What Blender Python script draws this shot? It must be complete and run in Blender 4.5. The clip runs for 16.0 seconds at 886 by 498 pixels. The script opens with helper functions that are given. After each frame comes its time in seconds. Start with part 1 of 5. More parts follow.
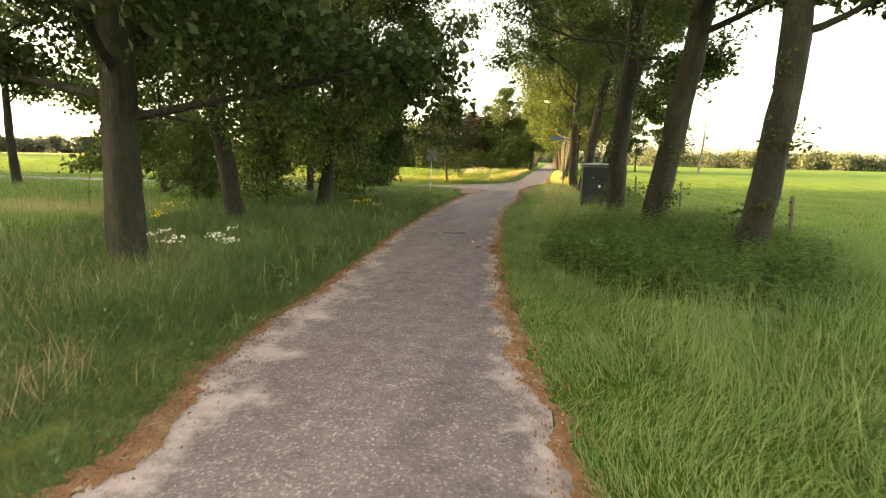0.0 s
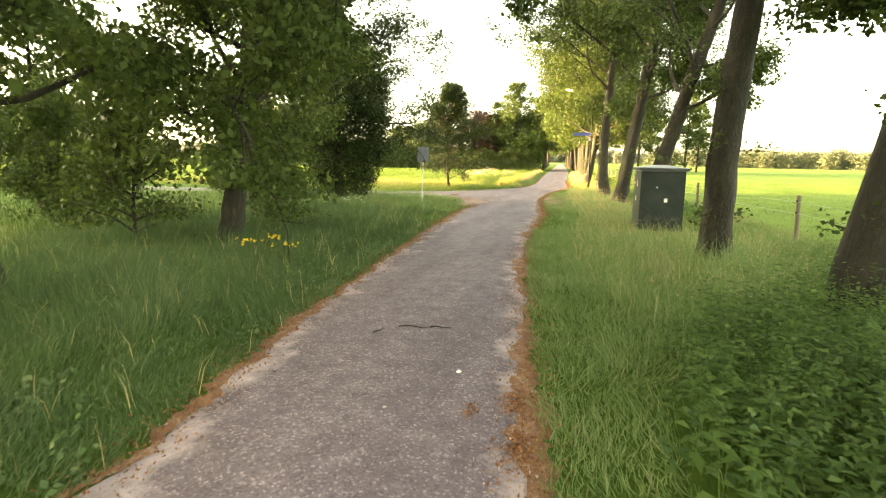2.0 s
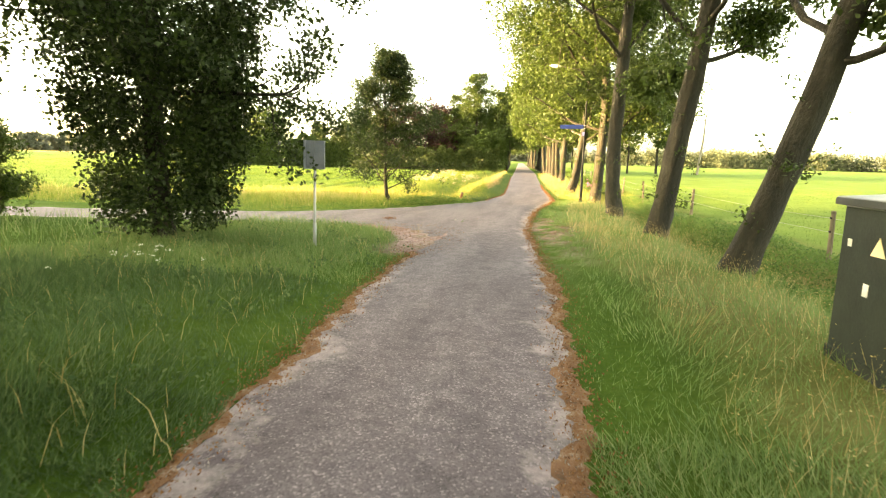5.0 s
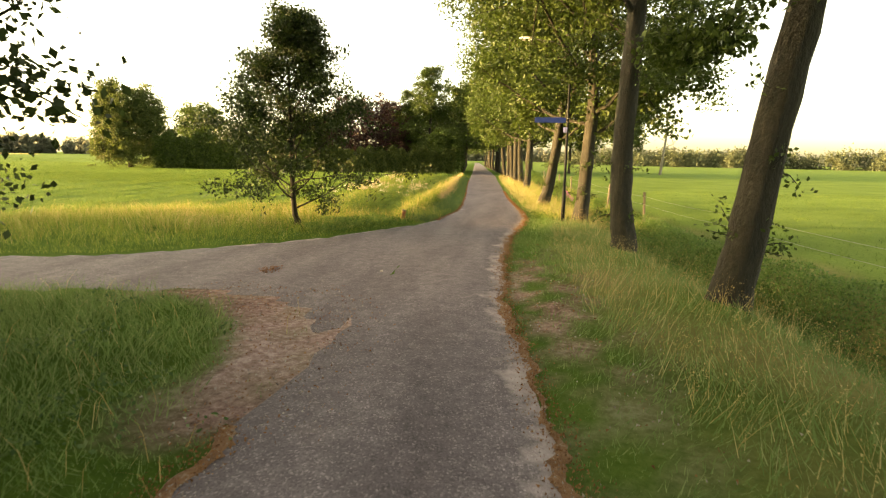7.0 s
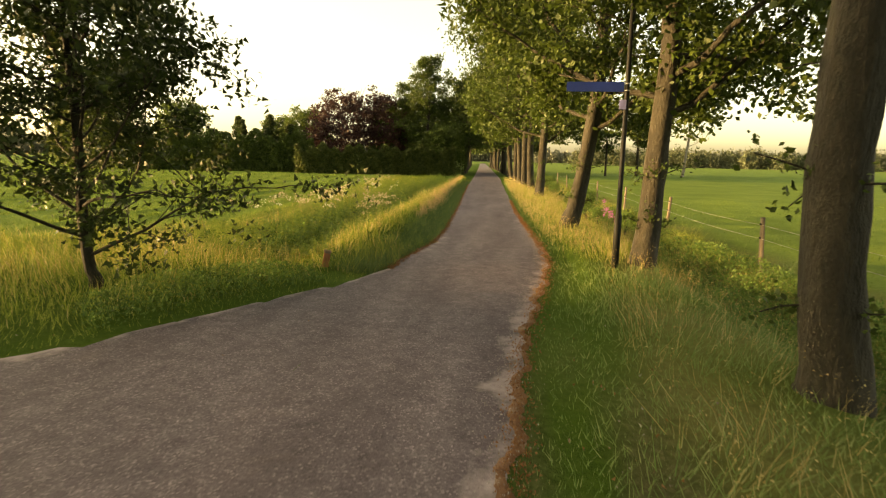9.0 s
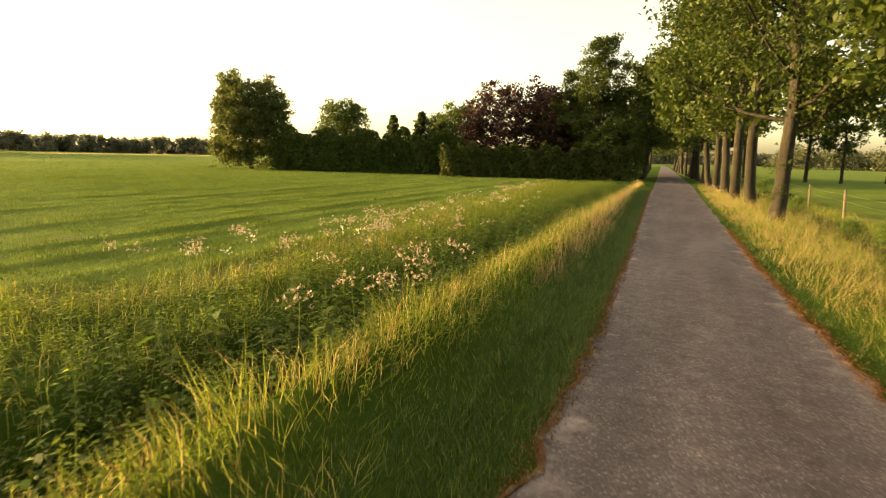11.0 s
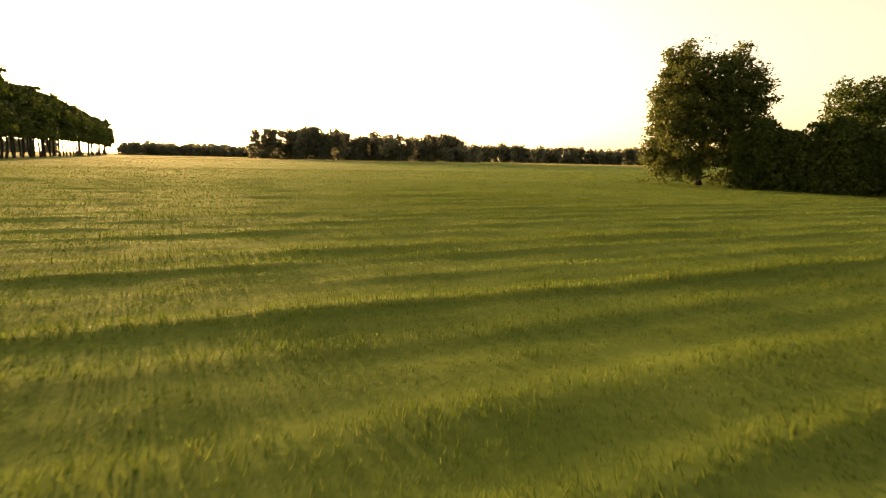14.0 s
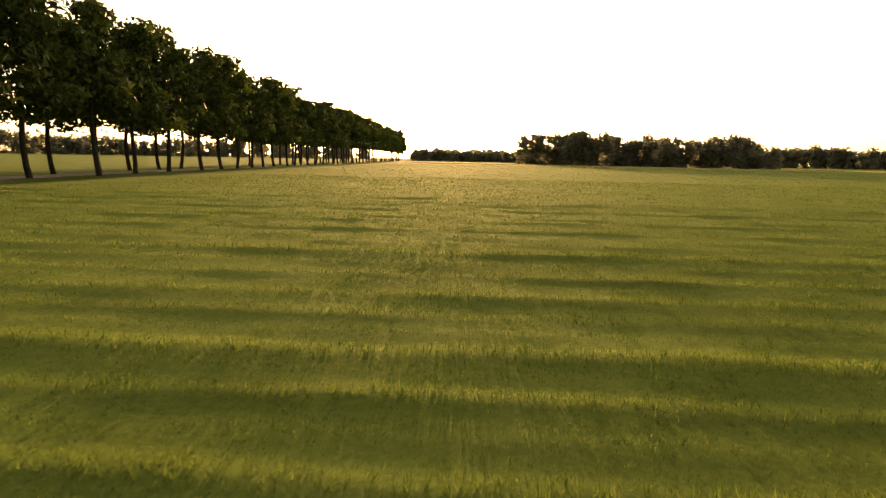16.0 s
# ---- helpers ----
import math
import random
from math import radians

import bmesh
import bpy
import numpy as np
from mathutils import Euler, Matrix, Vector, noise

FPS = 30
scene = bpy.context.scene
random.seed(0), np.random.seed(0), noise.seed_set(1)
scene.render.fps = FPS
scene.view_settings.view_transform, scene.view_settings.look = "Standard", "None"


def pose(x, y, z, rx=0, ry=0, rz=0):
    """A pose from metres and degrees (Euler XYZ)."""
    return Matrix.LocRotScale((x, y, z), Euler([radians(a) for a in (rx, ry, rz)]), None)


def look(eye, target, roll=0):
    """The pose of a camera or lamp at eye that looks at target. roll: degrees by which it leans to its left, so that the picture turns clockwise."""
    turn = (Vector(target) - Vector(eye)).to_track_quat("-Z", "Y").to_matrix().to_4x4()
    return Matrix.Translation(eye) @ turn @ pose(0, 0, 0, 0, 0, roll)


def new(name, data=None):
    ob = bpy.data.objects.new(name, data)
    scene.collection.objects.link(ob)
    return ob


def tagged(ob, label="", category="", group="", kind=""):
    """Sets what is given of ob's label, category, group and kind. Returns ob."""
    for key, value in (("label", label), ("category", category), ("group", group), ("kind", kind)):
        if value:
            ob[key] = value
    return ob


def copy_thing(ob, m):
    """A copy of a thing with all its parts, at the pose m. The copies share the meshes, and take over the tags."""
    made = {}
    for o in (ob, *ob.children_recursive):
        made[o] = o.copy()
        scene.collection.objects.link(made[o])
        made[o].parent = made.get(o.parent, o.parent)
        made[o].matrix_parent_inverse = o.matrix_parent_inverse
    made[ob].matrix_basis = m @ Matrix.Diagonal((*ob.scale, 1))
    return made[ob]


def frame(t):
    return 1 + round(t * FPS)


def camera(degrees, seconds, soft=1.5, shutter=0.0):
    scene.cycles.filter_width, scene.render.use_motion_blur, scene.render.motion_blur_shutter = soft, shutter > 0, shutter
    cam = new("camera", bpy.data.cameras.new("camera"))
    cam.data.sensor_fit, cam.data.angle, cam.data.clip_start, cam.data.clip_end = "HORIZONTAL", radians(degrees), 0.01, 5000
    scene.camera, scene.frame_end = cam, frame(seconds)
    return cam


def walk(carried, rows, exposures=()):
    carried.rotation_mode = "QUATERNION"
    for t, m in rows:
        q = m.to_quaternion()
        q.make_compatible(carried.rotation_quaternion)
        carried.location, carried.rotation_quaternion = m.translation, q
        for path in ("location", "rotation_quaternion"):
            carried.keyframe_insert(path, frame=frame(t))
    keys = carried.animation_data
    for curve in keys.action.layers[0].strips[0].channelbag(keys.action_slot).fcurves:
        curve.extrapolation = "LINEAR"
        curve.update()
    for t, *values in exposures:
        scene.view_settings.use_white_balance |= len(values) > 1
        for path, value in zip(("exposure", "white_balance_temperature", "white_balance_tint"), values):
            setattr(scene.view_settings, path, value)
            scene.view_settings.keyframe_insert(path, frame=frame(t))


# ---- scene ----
cam = camera(77.0, 16.0, 1.2, 0.12)
PATH = [
    (0, (-0.598, 5.453, 1.901), (-1.033, 7.379, 1.583), 1.2),
    (0.5, (-0.826, 7.428, 1.931), (-1.273, 9.352, 1.613), 1.1),
    (1, (-1.129, 9.509, 1.934), (-1.584, 11.43, 1.615), 1.1),
    (1.5, (-1.368, 11.484, 1.935), (-1.836, 13.403, 1.616), 1.1),
    (2, (-1.763, 13.343, 1.942), (-2.232, 15.261, 1.623), 1.1),
    (2.5, (-2.122, 15.122, 1.92), (-2.592, 17.04, 1.603), 1.3),
    (3, (-2.441, 17.139, 1.926), (-2.912, 19.056, 1.608), 1.5),
    (3.5, (-2.671, 19.079, 1.933), (-3.127, 21.001, 1.616), 1.7),
    (4, (-3.031, 20.837, 2.04), (-3.42, 22.772, 1.719), 1.3),
    (4.5, (-3.308, 22.75, 2.051), (-3.654, 24.694, 1.731), 1.3),
    (5, (-3.448, 24.806, 2.115), (-3.776, 26.753, 1.793), 1.4),
    (5.2, (-3.503, 25.609, 2.136), (-3.826, 27.556, 1.815), 1.3),
    (7.5, (-3.979, 34.672, 2.354), (-4.142, 36.64, 2.034), 1.1),
    (8, (-3.917, 36.914, 2.358), (-4.084, 38.882, 2.039), 1.1),
    (10.3, (-3.796, 49.883, 2.19), (-4.284, 51.796, 1.871), 1.2),
    (10.5, (-3.978, 50.981, 2.186), (-4.549, 52.871, 1.866), 1.2),
    (11, (-4.779, 54.005, 2.201), (-5.554, 55.82, 1.878), 1.2),
    (11.5, (-5.936, 57.112, 2.122), (-6.926, 58.819, 1.799), 1.2),
    (12, (-7.503, 60.678, 2.09), (-8.715, 62.235, 1.768), 1.1),
    (12.5, (-9.56, 64.28, 2.054), (-10.967, 65.664, 1.732), 1.2),
    (13, (-12.203, 67.888, 1.981), (-13.793, 69.058, 1.659), 1.2),
    (13.5, (-15.546, 71.128, 1.988), (-17.275, 72.081, 1.669), 1.2),
    (14, (-19.534, 73.727, 2.09), (-21.372, 74.448, 1.772), 1.2),
    (14.5, (-23.375, 76.18, 2.289), (-25.284, 76.682, 1.969), 1.3),
    (15, (-26.933, 78.474, 2.425), (-28.891, 78.723, 2.103), 1.3),
    (15.5, (-30.173, 80.583, 2.578), (-32.146, 80.604, 2.255), 1.3),
    (16, (-33.043, 82.431, 2.741), (-35.006, 82.22, 2.421), 1.1),
]
walk(cam, [(t, look(e, g, r)) for t, e, g, r in PATH], exposures=[(0, 3.5, 10500, 3), (1, 3.9, 10500, 2), (2, 4.3, 10500, 1), (3.5, 4.42, 10500, 0), (5, 4.2, 10500, 0), (8, 2.5, 12800, 3), (11, 2.2, 13500, 4), (12.5, 2.05, 14000, 7), (14, 1.46, 15000, 16), (14.5, 1.22, 15000, 18), (15, 1.35, 15000, 19), (16, 1.25, 15000, 19)])

# ---- daylight: low evening sun over the field ----
SUN_DIR = Vector((-0.9935, -0.114, math.tan(radians(4.3)))).normalized()
world = bpy.data.worlds.new("evening_sky")
scene.world = world
world.use_nodes = True
wn = world.node_tree
sky = wn.nodes.new("ShaderNodeTexSky")
sky.sky_type = "NISHITA"
sky.sun_disc = False
sky.sun_elevation = radians(8.0)
sky.sun_rotation = math.atan2(SUN_DIR.x, SUN_DIR.y) % (2 * math.pi)
sky.air_density, sky.dust_density, sky.ozone_density = 0.7, 2.5, 1.0
haze = wn.nodes.new("ShaderNodeHueSaturation")
haze.inputs["Saturation"].default_value = 0.6
wn.links.new(sky.outputs[0], haze.inputs["Color"])
wn.links.new(haze.outputs[0], wn.nodes["Background"].inputs[0])
wn.nodes["Background"].inputs[1].default_value = 0.15
sun_data = bpy.data.lights.new("sun", "SUN")
sun_data.energy, sun_data.angle, sun_data.color = 4.0, radians(0.6), (1.0, 0.72, 0.45)
sun = new("sun", sun_data)
sun.matrix_world = look((0, 0, 50), Vector((0, 0, 50)) - SUN_DIR)

rng = np.random.default_rng(7)


# ---- materials ----
def node(nt, kind, **inputs):
    n = nt.nodes.new(kind)
    for key, value in inputs.items():
        n.inputs[key.replace("_", " ")].default_value = value
    return n


def surface(name, cols, scale=3.0, fine=40.0, rough=0.8, bump=0.0, island=0.0, trans=0.0, metal=0.0, stretch=(1, 1, 1)):
    """A procedural surface: colours spread by coarse and fine noise, per-island variation, fine relief and translucency."""
    m = bpy.data.materials.new(name)
    m.use_nodes = True
    nt = m.node_tree
    b = nt.nodes["Principled BSDF"]
    b.inputs["Roughness"].default_value = rough
    b.inputs["Metallic"].default_value = metal
    if trans:
        b.inputs["Specular IOR Level"].default_value = 0.22
    geo = nt.nodes.new("ShaderNodeTexCoord")
    mp = nt.nodes.new("ShaderNodeMapping")
    mp.inputs["Scale"].default_value = stretch
    nt.links.new(geo.outputs["Object"], mp.inputs[0])
    n1 = node(nt, "ShaderNodeTexNoise", Scale=scale, Detail=4.0, Roughness=0.6)
    n2 = node(nt, "ShaderNodeTexNoise", Scale=fine, Detail=3.0, Roughness=0.7)
    for n in (n1, n2):
        nt.links.new(mp.outputs[0], n.inputs["Vector"])
    add = nt.nodes.new("ShaderNodeMix")
    add.inputs[0].default_value = 0.4
    nt.links.new(n1.outputs[0], add.inputs[2])
    nt.links.new(n2.outputs[0], add.inputs[3])
    fac = add.outputs[0]
    if island:
        g = nt.nodes.new("ShaderNodeNewGeometry")
        mx = nt.nodes.new("ShaderNodeMix")
        mx.inputs[0].default_value = island
        nt.links.new(fac, mx.inputs[2])
        nt.links.new(g.outputs["Random Per Island"], mx.inputs[3])
        fac = mx.outputs[0]
    ramp = nt.nodes.new("ShaderNodeValToRGB")
    e = ramp.color_ramp.elements
    lo, hi = (0.12, 0.88) if island else (0.32, 0.68)
    for i, c in enumerate(cols):
        p = lo + (hi - lo) * i / max(1, len(cols) - 1)
        el = e[i] if i < 2 else e.new(p)
        el.position, el.color = p, (*c, 1)
    nt.links.new(fac, ramp.inputs[0])
    nt.links.new(ramp.outputs[0], b.inputs["Base Color"])
    if bump:
        bp = node(nt, "ShaderNodeBump", Strength=min(1.0, bump), Distance=0.02 if bump < 1 else 0.06)
        nt.links.new(n2.outputs[0], bp.inputs["Height"])
        nt.links.new(bp.outputs[0], b.inputs["Normal"])
    if trans:
        tr = nt.nodes.new("ShaderNodeBsdfTranslucent")
        nt.links.new(ramp.outputs[0], tr.inputs[0])
        mix = nt.nodes.new("ShaderNodeMixShader")
        mix.inputs[0].default_value = trans
        nt.links.new(b.outputs[0], mix.inputs[1])
        nt.links.new(tr.outputs[0], mix.inputs[2])
        nt.links.new(mix.outputs[0], nt.nodes["Material Output"].inputs[0])
    return m


def ground_material():
    m = bpy.data.materials.new("meadow_ground")
    m.use_nodes = True
    nt = m.node_tree
    b = nt.nodes["Principled BSDF"]
    b.inputs["Roughness"].default_value = 1.0
    b.inputs["Specular IOR Level"].default_value = 0.025
    tc = nt.nodes.new("ShaderNodeTexCoord")
    n1 = node(nt, "ShaderNodeTexNoise", Scale=0.25, Detail=5.0, Roughness=0.6)
    n2 = node(nt, "ShaderNodeTexNoise", Scale=9.0, Detail=6.0, Roughness=0.75)
    for n in (n1, n2):
        nt.links.new(tc.outputs["Object"], n.inputs["Vector"])

    def ramp(src, cols, lo=0.3, hi=0.7):
        r = nt.nodes.new("ShaderNodeValToRGB")
        for i, c in enumerate(cols):
            p = lo + (hi - lo) * i / (len(cols) - 1)
            el = r.color_ramp.elements[i] if i < 2 else r.color_ramp.elements.new(p)
            el.position, el.color = p, (*c, 1)
        nt.links.new(src, r.inputs[0])
        return r.outputs[0]

    def mix(fac, a, c):
        x = nt.nodes.new("ShaderNodeMix")
        x.data_type = "RGBA"
        nt.links.new(fac, x.inputs[0])
        nt.links.new(a, x.inputs[6])
        nt.links.new(c, x.inputs[7])
        return x.outputs[2]

    def attr(name):
        a = nt.nodes.new("ShaderNodeAttribute")
        a.attribute_name = name
        return a.outputs["Fac"]

    blend = nt.nodes.new("ShaderNodeMix")
    blend.inputs[0].default_value = 0.55
    nt.links.new(n1.outputs[0], blend.inputs[2])
    nt.links.new(n2.outputs[0], blend.inputs[3])
    verge = ramp(blend.outputs[0], [(0.03, 0.062, 0.012), (0.055, 0.1, 0.018), (0.1, 0.14, 0.035)])
    field = ramp(blend.outputs[0], [(0.072, 0.112, 0.026), (0.122, 0.182, 0.043), (0.19, 0.25, 0.07)])
    dry = ramp(blend.outputs[0], [(0.17, 0.13, 0.07), (0.28, 0.21, 0.11), (0.36, 0.28, 0.16)])
    soil = ramp(blend.outputs[0], [(0.08, 0.042, 0.036), (0.16, 0.097, 0.088), (0.27, 0.18, 0.17), (0.42, 0.32, 0.305)], 0.36, 0.62)
    c = mix(attr("field"), verge, field)
    c = mix(attr("dry"), c, dry)
    c = mix(attr("soil"), c, soil)
    nt.links.new(c, b.inputs["Base Color"])
    bp = node(nt, "ShaderNodeBump", Strength=1.0, Distance=0.06)
    nt.links.new(n2.outputs[0], bp.inputs["Height"])
    nt.links.new(bp.outputs[0], b.inputs["Normal"])
    return m


def asphalt_material():
    m = bpy.data.materials.new("worn_asphalt")
    m.use_nodes = True
    nt = m.node_tree
    b = nt.nodes["Principled BSDF"]
    tc = nt.nodes.new("ShaderNodeTexCoord")
    big = node(nt, "ShaderNodeTexNoise", Scale=0.55, Detail=5.0, Roughness=0.6)
    mid = node(nt, "ShaderNodeTexNoise", Scale=4.0, Detail=6.0, Roughness=0.7)
    chips = node(nt, "ShaderNodeTexVoronoi", Scale=62.0)
    warp = node(nt, "ShaderNodeTexNoise", Scale=1.7, Detail=5.0, Roughness=0.65)
    along = nt.nodes.new("ShaderNodeMapping")
    along.inputs["Scale"].default_value = (2.2, 0.4, 1)
    nt.links.new(tc.outputs["Object"], along.inputs[0])
    nt.links.new(along.outputs[0], big.inputs["Vector"])
    for n in (mid, chips, warp):
        nt.links.new(tc.outputs["Object"], n.inputs["Vector"])
    pick = nt.nodes.new("ShaderNodeSeparateColor")
    nt.links.new(chips.outputs["Color"], pick.inputs[0])

    def ramp(src, stops):
        r = nt.nodes.new("ShaderNodeValToRGB")
        for i, (p, c) in enumerate(stops):
            el = r.color_ramp.elements[i] if i < 2 else r.color_ramp.elements.new(p)
            el.position, el.color = p, (*c, 1)
        nt.links.new(src, r.inputs[0])
        return r.outputs[0]

    def mix(fac, a, c, kind="MIX"):
        x = nt.nodes.new("ShaderNodeMix")
        x.data_type, x.blend_type = "RGBA", kind
        if isinstance(fac, float):
            x.inputs[0].default_value = fac
        else:
            nt.links.new(fac, x.inputs[0])
        nt.links.new(a, x.inputs[6])
        nt.links.new(c, x.inputs[7])
        return x.outputs[2]

    base = ramp(big.outputs[0], [(0.28, (0.098, 0.081, 0.094)), (0.5, (0.138, 0.117, 0.133)), (0.74, (0.182, 0.156, 0.172))])
    fine = ramp(mid.outputs[0], [(0.25, (0.6, 0.6, 0.6)), (0.75, (1.3, 1.28, 1.27))])
    stone = ramp(pick.outputs[0], [(0.0, (0.62, 0.6, 0.6)), (0.45, (0.9, 0.88, 0.88)), (0.82, (1.0, 0.98, 0.98)), (0.92, (1.4, 1.37, 1.35)), (1.0, (2.0, 1.95, 1.9))])
    c = mix(1.0, mix(1.0, base, fine, "MULTIPLY"), stone, "MULTIPLY")
    pale = ramp(mid.outputs[0], [(0.3, (0.25, 0.205, 0.21)), (0.7, (0.4, 0.335, 0.34))])
    dusty = ramp(warp.outputs[0], [(0.58, (0, 0, 0)), (0.78, (0.2, 0.2, 0.2))])
    dust = ramp(mid.outputs[0], [(0.3, (0.17, 0.12, 0.105)), (0.7, (0.3, 0.225, 0.2))])
    c = mix(dusty, c, dust)
    rim = nt.nodes.new("ShaderNodeAttribute")
    rim.attribute_name = "rim"
    mul = nt.nodes.new("ShaderNodeMath")
    mul.operation = "MULTIPLY_ADD"
    nt.links.new(warp.outputs[0], mul.inputs[0])
    mul.inputs[1].default_value = 2.6
    mul.inputs[2].default_value = -1.35
    su = nt.nodes.new("ShaderNodeMath")
    nt.links.new(rim.outputs["Fac"], su.inputs[0])
    nt.links.new(mul.outputs[0], su.inputs[1])
    f = ramp(su.outputs[0], [(0.46, (0, 0, 0)), (0.9, (0.85, 0.85, 0.85))])
    c = mix(f, c, pale)
    nt.links.new(c, b.inputs["Base Color"])
    b.inputs["Roughness"].default_value = 0.8
    b.inputs["Specular IOR Level"].default_value = 0.25
    bp = node(nt, "ShaderNodeBump", Strength=0.5, Distance=0.008)
    nt.links.new(chips.outputs["Distance"], bp.inputs["Height"])
    nt.links.new(bp.outputs[0], b.inputs["Normal"])
    return m


GROUND = ground_material()
ASPHALT = asphalt_material()
BARK = surface("oak_bark", [(0.009, 0.008, 0.005), (0.02, 0.017, 0.01), (0.046, 0.039, 0.024)], 2.6, 15, 0.95, 1.0, stretch=(1, 1, 0.4))
BARK_PALE = surface("dead_grey_bark", [(0.16, 0.14, 0.11), (0.27, 0.24, 0.19)], 3, 20, 0.9, 0.8, stretch=(1, 1, 0.3))
OAK_LEAF = surface("oak_leaf", [(0.025, 0.042, 0.009), (0.044, 0.07, 0.014), (0.066, 0.098, 0.022)], 0.5, 3, 0.55, 0, 0.68, 0.35)
DARK_LEAF = surface("dark_beech_leaf", [(0.016, 0.028, 0.008), (0.03, 0.048, 0.012), (0.05, 0.075, 0.02)], 0.5, 3, 0.5, 0, 0.55, 0.3)
COPPER_LEAF = surface("copper_beech_leaf", [(0.022, 0.012, 0.013), (0.042, 0.02, 0.019), (0.064, 0.032, 0.025)], 0.5, 3, 0.5, 0, 0.5, 0.3)
HEDGE_LEAF = surface("hedge_leaf", [(0.03, 0.05, 0.012), (0.058, 0.09, 0.02), (0.1, 0.14, 0.034)], 0.4, 3, 0.55, 0, 0.5, 0.4)
# Hedge leaf lightened: light on the round tree and garden hedge put into colour.
LIT_LEAF = surface("lit_hedge_leaf", [(0.04, 0.06, 0.018), (0.075, 0.098, 0.028), (0.13, 0.15, 0.05)], 0.3, 2, 0.55, 0, 0.5, 0.45)
GRASS = surface("verge_grass", [(0.055, 0.1, 0.032), (0.111, 0.186, 0.058), (0.178, 0.243, 0.092), (0.38, 0.35, 0.205)], 1.1, 5, 0.6, 0, 0.45, 0.45)
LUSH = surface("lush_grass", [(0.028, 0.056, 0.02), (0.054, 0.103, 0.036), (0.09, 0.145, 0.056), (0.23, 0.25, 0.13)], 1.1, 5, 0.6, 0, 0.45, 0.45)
CROP = surface("field_grass", [(0.033, 0.068, 0.013), (0.07, 0.123, 0.025), (0.118, 0.176, 0.04), (0.19, 0.226, 0.071)], 0.4, 3, 0.75, 0, 0.7, 0.4)
# Yellower bank plants, also lightened to put the low sun into their colour.
BANK = surface("sun_toned_bank_grass", [(0.068, 0.112, 0.02), (0.142, 0.197, 0.036), (0.238, 0.275, 0.063), (0.42, 0.37, 0.15)], 0.9, 4, 0.6, 0, 0.5, 0.52)
BANK_LEAF = surface("sun_toned_weed_leaf", [(0.075, 0.13, 0.024), (0.14, 0.205, 0.04), (0.24, 0.28, 0.07)], 0.6, 5, 0.6, 0, 0.6, 0.58)
STRAW = surface("dry_grass_stalk", [(0.3, 0.21, 0.085), (0.44, 0.33, 0.15), (0.56, 0.45, 0.25)], 0.6, 5, 0.7, 0, 0.7, 0.35)
WEED = surface("nettle_leaf", [(0.042, 0.085, 0.024), (0.085, 0.15, 0.036), (0.14, 0.21, 0.062)], 0.9, 5, 0.6, 0, 0.6, 0.45)
LITTER = surface("rusty_leaf_litter", [(0.1, 0.05, 0.028), (0.19, 0.088, 0.04), (0.24, 0.12, 0.062), (0.4, 0.33, 0.28)], 4, 40, 0.95, 1.0)
DEAD_LEAF = surface("brown_fallen_leaf", [(0.1, 0.045, 0.02), (0.2, 0.085, 0.032), (0.3, 0.16, 0.08)], 3, 30, 0.9, 0, 0.7, 0.1)
CRUMB = surface("pale_crumbs", [(0.13, 0.1, 0.09), (0.25, 0.215, 0.195), (0.4, 0.36, 0.33)], 3, 30, 0.9, 0, 0.7, 0.0)
BURDOCK = surface("broad_weed_leaf", [(0.045, 0.085, 0.02), (0.08, 0.135, 0.032), (0.13, 0.185, 0.055)], 0.6, 5, 0.55, 0, 0.6, 0.45)
FLUFF = surface("thistle_fluff", [(0.22, 0.16, 0.12), (0.4, 0.32, 0.26), (0.62, 0.55, 0.47)], 3, 30, 0.9, 0, 0.7, 0.3)
PETAL = surface("white_umbel", [(0.6, 0.6, 0.53), (0.8, 0.8, 0.74)], 3, 30, 0.8, 0, 0.6, 0.2)
YELLOW = surface("yellow_flower", [(0.62, 0.42, 0.03), (0.8, 0.58, 0.06)], 3, 30, 0.8, 0, 0.6, 0.2)
PINK = surface("pink_flower", [(0.32, 0.08, 0.27), (0.46, 0.16, 0.38)], 3, 30, 0.8, 0, 0.6, 0.2)
CAB_GREEN = surface("dark_green_paint", [(0.012, 0.017, 0.015), (0.02, 0.027, 0.0235), (0.031, 0.039, 0.034)], 2.0, 30, 0.5, 0.15)
CAB_LID = surface("grey_lid", [(0.2, 0.215, 0.225), (0.3, 0.32, 0.33)], 2.5, 30, 0.5, 0.2)
CAB_RIM = surface("lid_rim_paint", [(0.022, 0.026, 0.026), (0.04, 0.045, 0.045)], 2.5, 30, 0.6, 0.2)
WHITE_STICKER = surface("white_sticker", [(0.55, 0.55, 0.52), (0.72, 0.72, 0.68)], 8, 60, 0.5)
WARN = surface("faded_yellow_sticker", [(0.6, 0.5, 0.25), (0.72, 0.63, 0.4)], 8, 60, 0.5)
ALU = surface("dull_aluminium", [(0.14, 0.155, 0.19), (0.21, 0.225, 0.265)], 3, 40, 0.6, 0.1, metal=0.2)
GALV = surface("galvanised_steel", [(0.25, 0.26, 0.27), (0.38, 0.39, 0.4)], 4, 60, 0.5, 0.1, metal=0.6)
POLE_BLACK = surface("dark_pole_paint", [(0.006, 0.007, 0.007), (0.012, 0.013, 0.012)], 3, 40, 0.6, 0.1)
BLUE = surface("blue_enamel", [(0.012, 0.03, 0.17), (0.02, 0.045, 0.23)], 3, 40, 0.35)
LILAC = surface("lilac_plate", [(0.2, 0.2, 0.42), (0.28, 0.28, 0.5)], 3, 40, 0.4)
